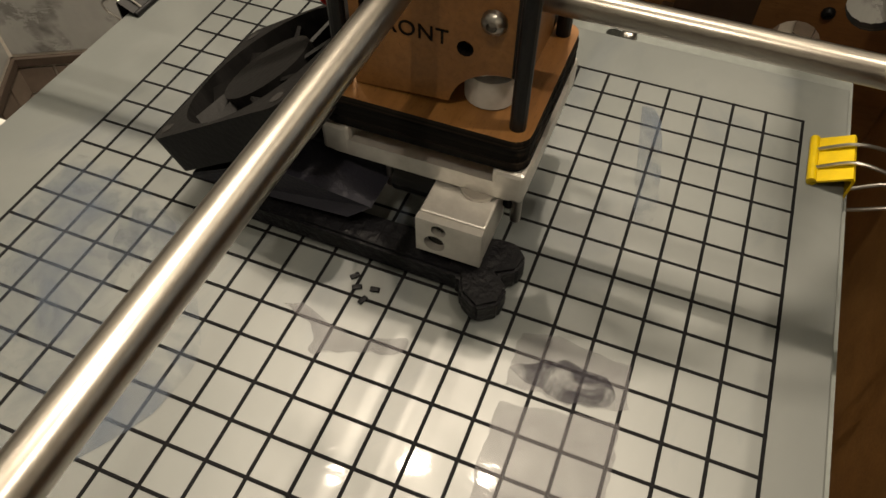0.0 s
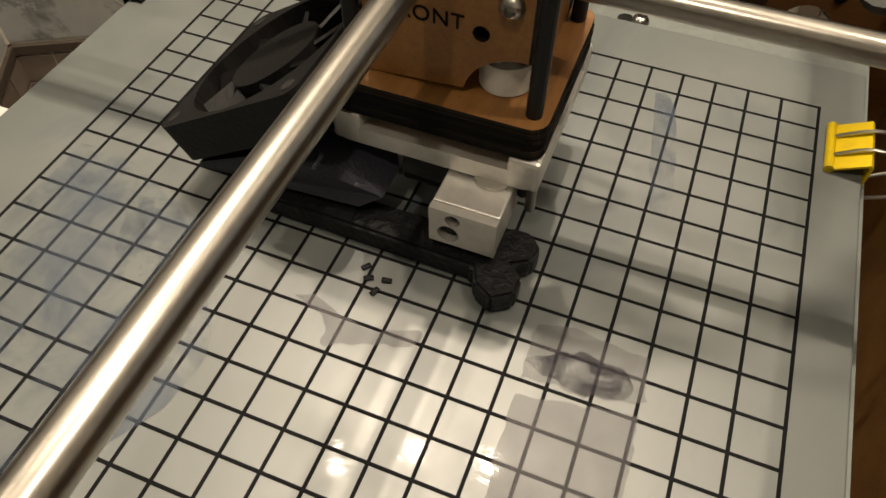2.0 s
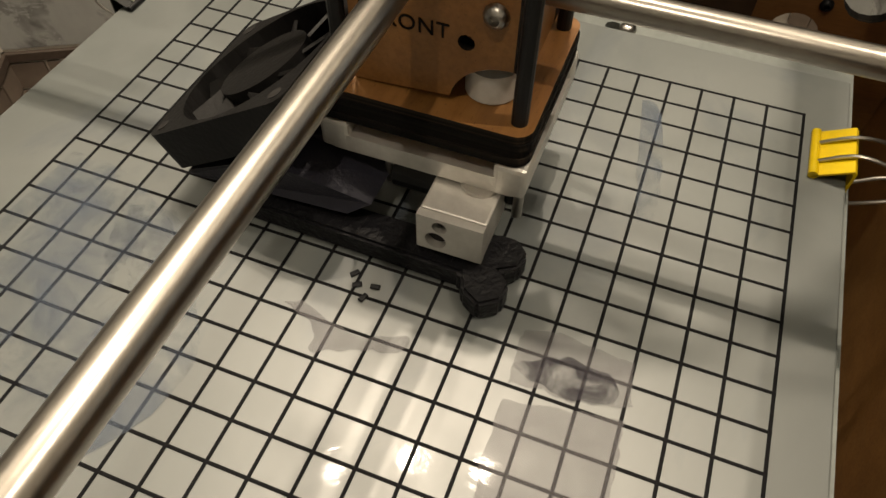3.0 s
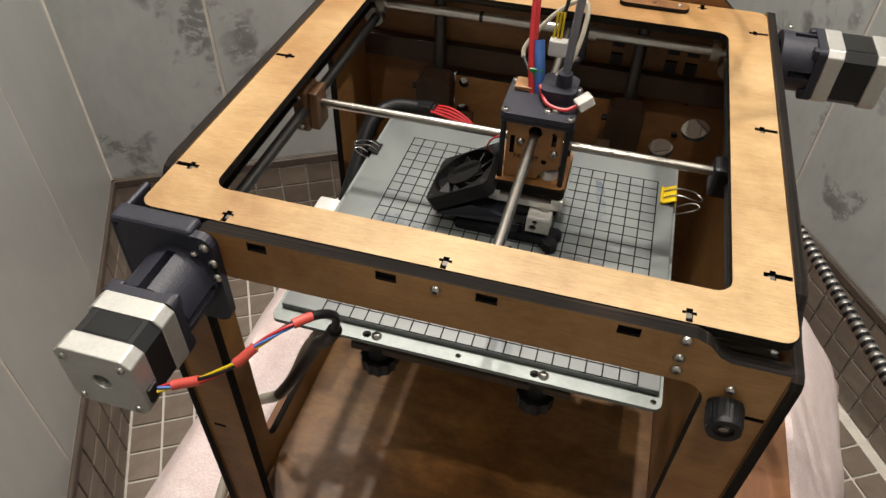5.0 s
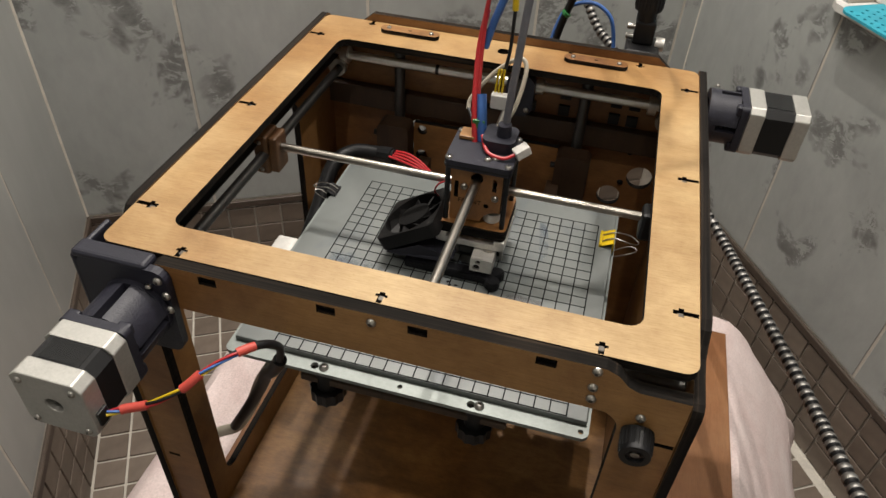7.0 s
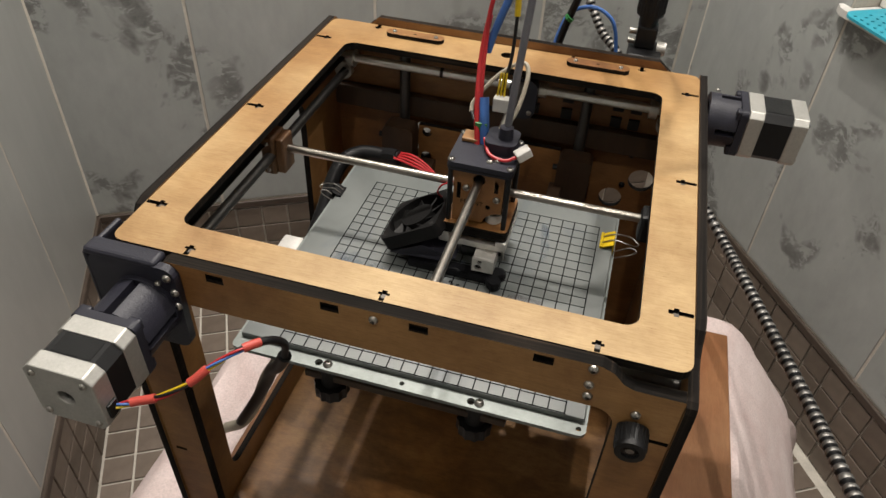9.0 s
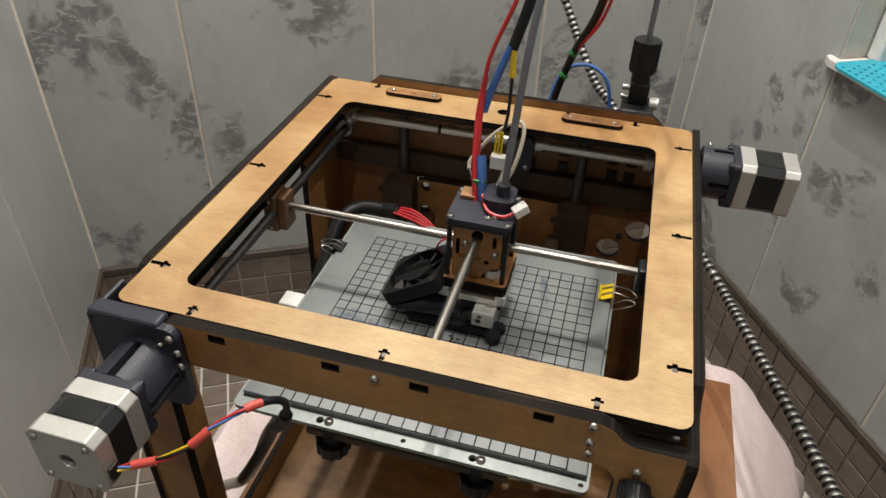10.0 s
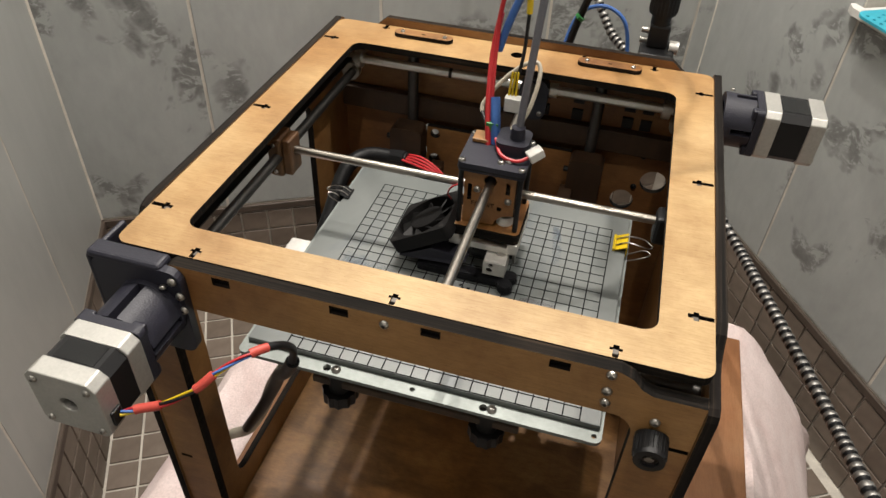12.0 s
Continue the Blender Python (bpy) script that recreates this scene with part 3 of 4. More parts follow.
block = part("heater_block", box(HX + 0.004, HX + 0.0205, HY - 0.0320, HY - 0.016, 0.0068, 0.0185, 0.0005), ALU, head, "bare aluminium heater block with two bores")
part("block_face", plate([(HX + 0.004, 0.0068), (HX + 0.0205, 0.0068), (HX + 0.0205, 0.0185), (HX + 0.004, 0.0185)], [disc(HX + 0.0098, 0.0156, 0.0019, 20), disc(HX + 0.0088, 0.0106, 0.0027, 20)], 0.0022, Matrix.Translation((0, HY - 0.0345, 0)) @ XZ @ Matrix.Diagonal((1, 1, -1, 1)), False), ALU, block)
for bx, bz, br in ((HX + 0.0098, 0.0156, 0.00185), (HX + 0.0088, 0.0106, 0.00265)):
    part("bore", cyl((bx, HY - 0.0324, bz), (bx, HY - 0.0319, bz), br, seg=18), HOLE_SHADE, block)
smooth(part("nozzle", cyl((HX + 0.012, HY - 0.024, 0.0068), (HX + 0.012, HY - 0.024, 0.0058), 0.003, 0.001, seg=12), CHROME, head))
smooth(part("heat_break", cyl((HX + 0.015, HY - 0.020, 0.0185), (HX + 0.015, HY - 0.020, 0.0196), 0.005, seg=16), CHROME, head))
part("thermo_holder", cyl((HX - 0.008, HY - 0.016, 0.0125), (HX + 0.004, HY - 0.016, 0.0125), 0.0055, seg=16), BLACK, head)
for sx in (-0.010, 0.024):
    smooth(part("spring_screw", cyl((HX + sx, HY - 0.0175, 0.008), (HX + sx, HY - 0.0175, 0.0195), 0.0013, seg=10), CHROME, head))
tx = bpy.data.curves.new("lettering", "FONT")
tx.body, tx.size, tx.extrude, tx.space_character = "FRONT", 0.0050, 0.00012, 1.1
to = new("lettering", tx)
to.matrix_basis = pose(HX - 0.0125, HY - 0.01665, 0.0545, 90, 0, 0)
tx.materials.append(BURNT)
to.parent = head

# part-cooling fan, tilted towards the nozzle
fan = part("fan_housing", plate(rounded(0, 0.050, 0, 0.050, 0.004), [disc(0.025, 0.025, 0.0238, 36)], 0.0110, None, False), FAN_BLACK, head, "black square cooling fan, dusty")
fan.matrix_basis = Matrix.Translation((HX - 0.0690, HY - 0.0360, 0.0180)) @ Euler((0, radians(-31), 0)).to_matrix().to_4x4()
smooth(part("fan_hub", cyl((0.025, 0.025, -0.010), (0.025, 0.025, -0.0012), 0.0130, seg=32), FAN_BLACK, fan))
for k in range(9):
    a = 2 * math.pi * k / 9
    bm = bmesh.new()
    vs = []
    for rr, tw in ((0.0126, 0.0), (0.0228, 0.35)):
        for da, zz in ((0.0, -0.0025), (0.34, -0.0085)):
            vs.append(bm.verts.new((0.025 + rr * math.cos(a + tw + da), 0.025 + rr * math.sin(a + tw + da), zz)))
    bm.faces.new((vs[0], vs[1], vs[3], vs[2]))
    bl = part("fan_blade", bm, FAN_BLACK, fan)
    mdf = bl.modifiers.new("thick", "SOLIDIFY")
    mdf.thickness = 0.0009
for k in range(4):
    a = math.pi / 4 + math.pi / 2 * k
    c, q = math.cos(a), math.sin(a)
    part("fan_strut", tube([(0.025 + 0.0125 * c, 0.025 + 0.0125 * q, -0.0115), (0.025 + 0.0240 * c, 0.025 + 0.0240 * q, -0.0115)], 0.0009, 6, 1), FAN_BLACK, fan)
    # Dark disc on the corner for the shade in its screw hole.
    part("screw_hole", cyl((0.025 + 0.0298 * c, 0.025 + 0.0298 * q, -0.002), (0.025 + 0.0298 * c, 0.025 + 0.0298 * q, 0.00015), 0.0018, seg=12), HOLE_SHADE, fan)
# Black disc added behind the blades for the shade inside the fan.
part("fan_back", plate(disc(0.025, 0.025, 0.0236, 30), [], 0.0006, Matrix.Translation((0, 0, -0.0104)), False), HOLE_SHADE, fan)
bm = bmesh.new()
aa = [(HX - 0.061, HY - 0.034, 0.0062), (HX - 0.036, HY - 0.034, 0.0200), (HX - 0.036, HY + 0.012, 0.0200), (HX - 0.061, HY + 0.012, 0.0062)]
bb = [(HX - 0.016, HY - 0.032, 0.0070), (HX - 0.010, HY - 0.030, 0.0110), (HX - 0.010, HY - 0.016, 0.0110), (HX - 0.016, HY - 0.014, 0.0070)]
va, vb = [bm.verts.new(p) for p in aa], [bm.verts.new(p) for p in bb]
for k in range(4):
    bm.faces.new((va[k], va[(k + 1) % 4], vb[(k + 1) % 4], vb[k]))
duct = part("fan_duct", bm, PLASTIC, head, "blue-black printed fan duct")
mdf = duct.modifiers.new("thick", "SOLIDIFY")
mdf.thickness = 0.0012
part("fan_arm", box(HX - 0.034, HX - 0.020, HY - 0.020, HY - 0.004, 0.0168, 0.0190, 0.0005), PLASTIC, head)
smooth(part("fan_cable", tube([(HX - 0.032, HY + 0.004, 0.040), (HX - 0.033, HY - 0.004, 0.050), (HX - 0.029, HY - 0.008, 0.060), (HX - 0.021, HY - 0.006, 0.064)], 0.0007), RED, head, "thin red fan cable"))

# cables that rise from the head
loom = thing("head_cable_loom", "red, blue and yellow cable loom rising from the print head", "cable")
smooth(part("red_cable", tube([(HX - 0.006, HY + 0.008, 0.090), (HX - 0.011, HY + 0.020, 0.120), (HX - 0.014, HY + 0.035, 0.155), (HX - 0.012, HY + 0.042, 0.190), (HX + 0.004, HY + 0.045, 0.235), (HX + 0.015, HY + 0.055, 0.275), (HX + 0.03, HY + 0.085, 0.36)], 0.0016, 10), RED, loom))
smooth(part("red_cable", tube([(HX - 0.008, HY + 0.006, 0.0905), (HX - 0.013, HY + 0.018, 0.120), (HX - 0.016, HY + 0.035, 0.150), (HX - 0.014, HY + 0.043, 0.176)], 0.0021, 10), RED, loom))
smooth(part("blue_sleeve", tube([(HX - 0.013, HY + 0.040, 0.150), (HX - 0.008, HY + 0.041, 0.170), (HX + 0.002, HY + 0.044, 0.200)], 0.0027, 10), BLUE, loom, "blue heat-shrink sleeve"))
smooth(part("blue_sleeve", tube([(HX - 0.004, HY + 0.010, 0.0915), (HX - 0.006, HY + 0.014, 0.110), (HX - 0.009, HY + 0.021, 0.124)], 0.0036, 10), BLUE, loom))
smooth(part("black_sleeve", tube([(HX + 0.003, HY + 0.045, 0.198), (HX + 0.010, HY + 0.050, 0.225), (HX + 0.018, HY + 0.060, 0.262), (HX + 0.035, HY + 0.09, 0.36)], 0.0040, 12), BLACK, loom, "grey-black heat-shrink sleeve"))
smooth(part("yellow_sleeve", tube([(HX + 0.004, HY + 0.044, 0.199), (HX + 0.005, HY + 0.043, 0.178)], 0.0022, 8), YELLOW, loom))
smooth(part("sensor_cable", tube([(HX + 0.005, HY + 0.043, 0.180), (HX + 0.005, HY + 0.038, 0.150), (HX + 0.002, HY + 0.030, 0.126)], 0.0013, 8), BLACK, loom))
for k in range(3):
    smooth(part("yellow_wire", tube([(HX + 0.0 + 0.002 * k, HY + 0.031, 0.140), (HX - 0.001 + 0.0025 * k, HY + 0.029, 0.122)], 0.0008, 6, 3), YELLOW, loom))
part("white_plug", box(HX - 0.003, HX + 0.009, HY + 0.024, HY + 0.031, 0.112, 0.123, 0.001), WHITE, loom, "white plastic plug")
smooth(part("red_wire", tube([(HX - 0.003, HY + 0.006, 0.100), (HX + 0.004, HY - 0.008, 0.0965), (HX + 0.016, HY - 0.012, 0.0960), (HX + 0.024, HY - 0.008, 0.0985)], 0.0013, 8), RED, loom))
plug = part("white_plug", box(-0.0055, 0.0055, -0.004, 0.004, -0.0035, 0.0035, 0.0008), WHITE, loom, "white plastic plug")
plug.matrix_basis = pose(HX + 0.0275, HY - 0.005, 0.1, 0, -25, 35)
smooth(part("cream_cable", tube([(HX - 0.020, HY + 0.032, 0.104), (HX - 0.019, HY + 0.036, 0.112), (HX - 0.004, HY + 0.043, 0.132), (HX + 0.012, HY + 0.046, 0.143), (HX + 0.018, HY + 0.040, 0.136), (HX + 0.014, HY + 0.026, 0.112), (HX + 0.004, HY + 0.018, 0.1)], 0.0016, 8), CREAM, loom, "cream woven sensor cable"))
part("cable_end", tube([(HX - 0.020, HY + 0.032, 0.105), (HX - 0.012, HY + 0.02, 0.0985), (HX - 0.008, HY + 0.014, 0.098)], 0.0012, 8), BLACK, loom)
bow = smooth(part("bowden_tube", tube([(HX + 0.012, HY + 0.010, 0.104), (HX + 0.014, HY + 0.016, 0.15), (HX + 0.019, HY + 0.034, 0.23), (HX + 0.034, HY + 0.075, 0.34), (HX + 0.06, 0.07, 0.425), (HX + 0.085, 0.128, 0.42), (0.2065, 0.150, 0.32), (0.2052, 0.153, 0.19), (0.205, 0.153, 0.155)], 0.0027, 12), GREY_TUBE))
tagged(bow, "grey translucent filament guide tube arching over the printer", "tube")

# ---- sliders, rear and side shafts, belts ----
# Lighter copy of STEEL, with the rear shaft's light put into the colour.
LIT_STEEL = material("lit_rear_steel", (0.88, 0.86, 0.82), 0.30, 0.85)
# Darker copy of STEEL: shade under the panels is put into the colour.
SHADED_STEEL = material("shade_darkened_steel", (0.11, 0.105, 0.10), 0.45, 0.9)


def shaft(a, b, r, label, mat=None):
    o = smooth(part("shaft", cyl(a, b, r, seg=20), mat or STEEL))
    return tagged(o, label, "rod", "frame shafts")


shaft((XL + 0.001, 0.097, 0.0665), (XR - 0.001, 0.097, 0.0665), 0.0042, "polished steel rear shaft in ball bearings, coloured as lit", LIT_STEEL)
shaft((-0.061, YF, 0.0575), (-0.061, YB, 0.0575), 0.004, "steel side shaft under the top panel, coloured dark for its shade", SHADED_STEEL)
shaft((0.2385, YF, 0.0575), (0.2385, YB, 0.0575), 0.004, "steel side shaft under the top panel, coloured dark for its shade", SHADED_STEEL)
shaft((XL + 0.001, -0.214, 0.0670), (XR - 0.001, -0.214, 0.0670), 0.004, "steel front shaft behind the front panel, in the shade-darkened steel", SHADED_STEEL)
for x in (-0.058, 0.1265, 0.2255):
    c = smooth(part("collar", cyl((x - 0.0035, 0.097, 0.0665), (x + 0.0035, 0.097, 0.0665), 0.0085 if x != 0.1265 else 0.0065, seg=24), LIT_STEEL))
    tagged(c, "steel collar on the rear shaft, coloured as lit", "collar", "shaft collars")
ring = smooth(part("belt_joint", cyl((0.030, 0.097, 0.0665), (0.033, 0.097, 0.0665), 0.0044, seg=16), BLACK))
tagged(ring, "black rubber ring on the rear shaft", "ring")
for x in (-0.063, 0.2385):
    c = smooth(part("bearing", cyl((x, 0.085, 0.0575), (x, 0.092, 0.0575), 0.0085, seg=24), CHROME))
    tagged(c, "steel ball bearing of the side shaft", "bearing", "side bearings")
# Side belts are widened, standing in for shade on the panel behind too.
for x, z in ((-0.0745, 0.075), (-0.0670, 0.067), (0.2465, 0.066), (0.2465, 0.050)):
    b = part("drive_belt", box(x - 0.003, x + 0.003, -0.217, 0.095, z - 0.0006, z + 0.0006), BLACK)
    tagged(b, "black rubber toothed drive belt", "belt", "drive belts")
for z in (0.0735, 0.0595):
    b = part("drive_belt", box(-0.06, 0.229, 0.1035, 0.1095, z - 0.0006, z + 0.0006), BLACK)
    tagged(b, "black rubber toothed drive belt", "belt", "drive belts")
# Darker brown than the plywood of the frame.
PLY_SLIDER = material("dark_slider_plywood", plywood((0.19, 0.105, 0.043), (0.12, 0.065, 0.028), (1, 4, 4), 0.5), 0.5, bump=0.15)
sl = thing("slider", "small plywood slider block clamped to the side shaft", "slider", "sliders")
part("slider_body", box(-0.0690, -0.0570, HY - 0.011, HY + 0.011, 0.040, 0.074, 0.0025), PLY_SLIDER, sl)
part("slider_cheek", box(-0.0570, -0.0500, HY - 0.009, HY + 0.009, 0.042, 0.073, 0.0015), PLY_SLIDER, sl)
for z in (0.045, 0.069):
    screwed((-0.0630, HY - 0.0111, z), (0, -1, 0), 0.0018, sl)
sl = thing("slider", "black printed slider block on the side shaft", "slider", "sliders")
part("slider_body", box(0.2255, 0.2440, HY - 0.009, HY + 0.009, 0.046, 0.069, 0.003), BLACK, sl)
sl = thing("slider", "blue-black printed slider block on the rear shaft", "slider", "sliders")
part("slider_body", plate(rounded(HX - 0.010, HX + 0.015, 0.044, 0.083, 0.010), [], 0.012, Matrix.Translation((0, 0.091, 0)) @ XZ, False), PLASTIC, sl)
part("slider_body", box(HX - 0.008, HX + 0.010, 0.091, 0.1030, 0.046, 0.080, 0.002), BLACK, sl)
screwed((HX + 0.010, 0.0788, 0.051), (0, -1, 0), 0.0025, sl)
sl = thing("slider", "plywood slider block behind the front panel", "slider", "sliders")
part("slider_body", box(HX - 0.010, HX + 0.010, -0.2240, -0.2065, 0.066, 0.085, 0.001), PLY_SIDE, sl)

# ---- rear of the frame: posts, z rods, gantry ----
for x0, x1 in ((-0.0225, 0.0090), (0.152, 0.1835)):
    post = thing("guide_post", "dark brown plywood post around a steel guide rod", "post", "guide posts")
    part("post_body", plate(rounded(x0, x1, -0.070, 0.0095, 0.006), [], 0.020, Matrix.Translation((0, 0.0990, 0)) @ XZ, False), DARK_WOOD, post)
    xm = (x0 + x1) / 2
    smooth(part("guide_rod", cyl((xm, 0.103, -0.265), (xm, 0.103, 0.0865), 0.0050, seg=20), SHADED_STEEL, post))
    for z in (-0.004, -0.028):
        part("post_bolt", cyl((x0 - 0.0045, 0.085, z), (x0 + 0.0005, 0.085, z), 0.0028, seg=10), BLACK, post)
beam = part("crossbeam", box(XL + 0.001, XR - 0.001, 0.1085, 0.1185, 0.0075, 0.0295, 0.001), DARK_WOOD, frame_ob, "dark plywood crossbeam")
for x in (0.118, 0.1495, 0.196, 0.2125):
    for z in (0.036, 0.053):
        # Dark boxes on the panel in place of the shade in its slots.
        part("slot", box(x - 0.005, x + 0.005, 0.1160, 0.1192, z - 0.005, z + 0.005), HOLE_SHADE, backp)
inner = burnt(part("inner_panel", plate([(0.0095, -0.068), (0.1515, -0.068), (0.1515, 0.006), (0.0095, 0.006)], [[(0.064 + 0.022 * i, -0.003 - 0.016 * j), (0.071 + 0.022 * i, -0.003 - 0.016 * j), (0.071 + 0.022 * i, 0.001 - 0.016 * j), (0.064 + 0.022 * i, 0.001 - 0.016 * j)] for i in range(2) for j in range(2)] + [disc(0.018, -0.030, 0.006), disc(0.018, -0.001, 0.005)], 0.006, Matrix.Translation((0, 0.1045, 0)) @ XZ), PLY_SIDE, frame_ob, "reddish plywood rear plate"))
for x, z in ((0.218, 0.003), (0.2155, -0.032), (0.247, 0.016)):
    screwed((x, 0.1192, z), (0, -1, 0), 0.003, frame_ob).data.materials[0] = BLACK
for x0, x1 in ((-0.0245, 0.0300), (0.1430, 0.1975)):
    lug = burnt(part("wood_lug", plate(rounded(x0, x1, 0.0970, 0.1085, 0.0056), [], 0.0035, Matrix.Translation((0, 0, ZT + 0.0036))), PLY_SIDE))
    tagged(lug, "rounded plywood lug screwed onto the top panel", "lug", "top lugs")
    for x in (x0 + 0.0075, x1 - 0.0075):
        screwed((x, 0.1028, ZT + 0.0036), (0, 0, 1), 0.0022, lug)
    part("mark", box((x0 + x1) / 2 - 0.0015, (x0 + x1) / 2 + 0.0015, 0.1022, 0.1034, ZT + 0.0030, ZT + 0.0038), BURNT, lug)

# ---- front details ----
for x, z in ((0.0872, 0.0865), (0.208, 0.0895), (0.2078, 0.0770), (0.2085, 0.0680)):
    screwed((x, YF - 0.0086, z), (0, -1, 0), 0.0029, frame_ob)
for x, z in ((-0.073, -0.110),):
    part("bolt_slot", box(x - 0.006, x + 0.003, YF - 0.0088, YF - 0.0083, z - 0.0012, z + 0.0012), BURNT, front)
knob = thing("front_knob", "ribbed black rubber knob below a screw on the front panel", "knob")
kx, kz = 0.2365, 0.0500
smooth(part("knob_body", cyl((kx, YF - 0.0086, kz), (kx, YF - 0.0205, kz - 0.003), 0.0088, 0.0086, seg=32), BLACK, knob))
for k in range(24):
    a = 2 * math.pi * k / 24
    part("rib", tube([(kx + 0.0086 * math.cos(a), YF - 0.0110, kz - 0.0005 + 0.0086 * math.sin(a)), (kx + 0.0085 * math.cos(a), YF - 0.0200, kz - 0.0029 + 0.0085 * math.sin(a))], 0.0006, 5, 1), BLACK, knob)
part("knob_ring", plate(disc(0, 0, 0.0083, 28), [disc(0, 0, 0.0050, 20)], 0.002, Matrix.Translation((kx, YF - 0.0206, kz - 0.003)) @ XZ, False), BLACK, knob)
part("knob_core", cyl((kx, YF - 0.0204, kz - 0.003), (kx, YF - 0.0216, kz - 0.0032), 0.0025, seg=12), CHROME, knob)
screwed((kx - 0.001, YF - 0.0086, kz + 0.0120), (0, -1, 0), 0.0029, knob)

# ---- motors ----
def stepper(m, label, b=0.041, ln=0.045):
    motor = thing("stepper_motor", label, "motor", "stepper motors")
    motor.matrix_basis = m
    for y0, y1 in ((-b - ln, -b - ln + 0.0115), (-b - 0.0115, -b)):
        c = part("motor_cap", plate([(-0.021, -0.0165), (-0.0165, -0.021), (0.0165, -0.021), (0.021, -0.0165), (0.021, 0.0165), (0.0165, 0.021), (-0.0165, 0.021), (-0.021, 0.0165)], [disc(0, 0, 0.0050, 18)] if y0 < -b - 0.02 else [], y1 - y0, Matrix.Translation((0, y1, 0)) @ XZ, False), ALU_MATT, motor, "cast aluminium motor end cap")
        bv = c.modifiers.new("edge", "BEVEL")
        bv.width, bv.segments, bv.limit_method = 0.0007, 2, "ANGLE"
    part("motor_core", plate([(-0.0203, -0.015), (-0.015, -0.0203), (0.015, -0.0203), (0.0203, -0.015), (0.0203, 0.015), (0.015, 0.0203), (-0.015, 0.0203), (-0.0203, 0.015)], [], ln - 0.023, Matrix.Translation((0, -b - 0.0115, 0)) @ XZ, False), BLACK, motor, "black laminated motor core")
    part("label", box(-0.012, 0.012, -b - ln + 0.0125, -b - 0.0125, 0.0203, 0.0206), GLOSS, motor, "glossy black type label")
    part("shaft_hole", cyl((0, -b - ln + 0.0115, 0), (0, -b - ln + 0.004, 0), 0.0049, seg=18), HOLE_SHADE, motor)
    for sx in (-1, 1):
        for sz in (-1, 1):
            screwed((sx * 0.0155, -b - ln - 0.0001, sz * 0.0155), (0, -1, 0), 0.0022, motor)
            part("screw", cyl((sx * 0.0155, -b, sz * 0.0155), (sx * 0.0155, -b + 0.009, sz * 0.0155), 0.0018, seg=10), CHROME, motor)
    part("socket", box(0.0205, 0.0225, -b - ln + 0.003, -b - ln + 0.010, -0.013, -0.003, 0.0005), BLACK, motor)
    br = part("bracket", plate(rounded(-0.0205, 0.0205, -0.0205, 0.0205, 0.004), [disc(0, 0, 0.0135, 28)], 0.0055, Matrix.Translation((0, -b + 0.006, 0)) @ XZ, False), PLASTIC, motor, "blue-black printed motor bracket")
    for q in (45, 135, 225, 315):
        arcs = [radians(q - 38 + 6.9 * k) for k in range(12)]
        outer = [(0.0212 * math.cos(a), 0.0212 * math.sin(a)) for a in arcs]
        inner_arc = [(0.0150 * math.cos(a), 0.0150 * math.sin(a)) for a in reversed(arcs)]
        smooth(part("bracket_strut", plate(outer + inner_arc, [], b - 0.0145, Matrix.Translation((0, -0.0080, 0)) @ XZ, False), PLASTIC, br))
    smooth(part("bracket_ring", plate(disc(0, 0, 0.0216, 36), [disc(0, 0, 0.0140, 30)], 0.008, Matrix.Translation((0, -0.0005, 0)) @ XZ, False), PLASTIC, br))
    for sx in (-1, 1):
        part("bracket_ear", box(sx * 0.0155 - 0.004, sx * 0.0155 + 0.004, -b + 0.0005, -b + 0.0095, 0.0120, 0.0200, 0.0015), PLASTIC, br)
        part("bracket_ear", box(sx * 0.0155 - 0.004, sx * 0.0155 + 0.004, -b + 0.0005, -b + 0.0095, -0.0200, -0.0120, 0.0015), PLASTIC, br)
    cp = smooth(part("coupler", cyl((0, -b + 0.001, 0), (0, -0.004, 0), 0.0095, seg=24), ALU, motor, "spiral-cut aluminium shaft coupler"))
    for k in range(6):
        part("coupler_cut", plate(disc(0, 0, 0.0097, 24), [disc(0, 0, 0.0085, 20)], 0.0007, Matrix.Translation((0, -0.006 - (b - 0.010) / 6 * k, 0)) @ XZ, False), BLACK, cp)
    screwed((0.012, -0.006, 0.0202), (0, 0, 1), 0.0022, motor)
    return motor


m1 = stepper(pose(-0.0560, YF - 0.0092, 0.0600, 0, 0, 0), "square stepper motor with aluminium caps at the front corner", 0.042, 0.038)
part("mount_plate", plate(rounded(-0.034, 0.0235, -0.033, 0.0320, 0.008), [disc(0, 0, 0.0125, 28)], 0.0055, Matrix.Translation((0, 0.0004, 0)) @ XZ, False), PLASTIC, m1, "blue-black printed mounting plate")
part("mount_wrap", box(-0.0375, -0.0335, -0.005, 0.03, -0.032, 0.031, 0.0018), PLASTIC, m1)
part("mount_hood", box(-0.0365, 0.012, -0.0052, 0.008, 0.0285, 0.0345, 0.0028, seg=3), PLASTIC, m1)
for p in ((0.0185, -0.0052, 0.0255), (0.0215, -0.0052, 0.0150), (0.0215, -0.0052, 0.0040)):
    screwed(p, (0, -1, 0), 0.0028, m1)
m2 = stepper(pose(XR + 0.0072, 0.0715, 0.0800, 0, 0, 90), "square stepper motor with aluminium caps at the back corner", 0.0305, 0.0445)
cab = thing("motor_cable", "four-core motor cable bound with red heat-shrink", "cable")
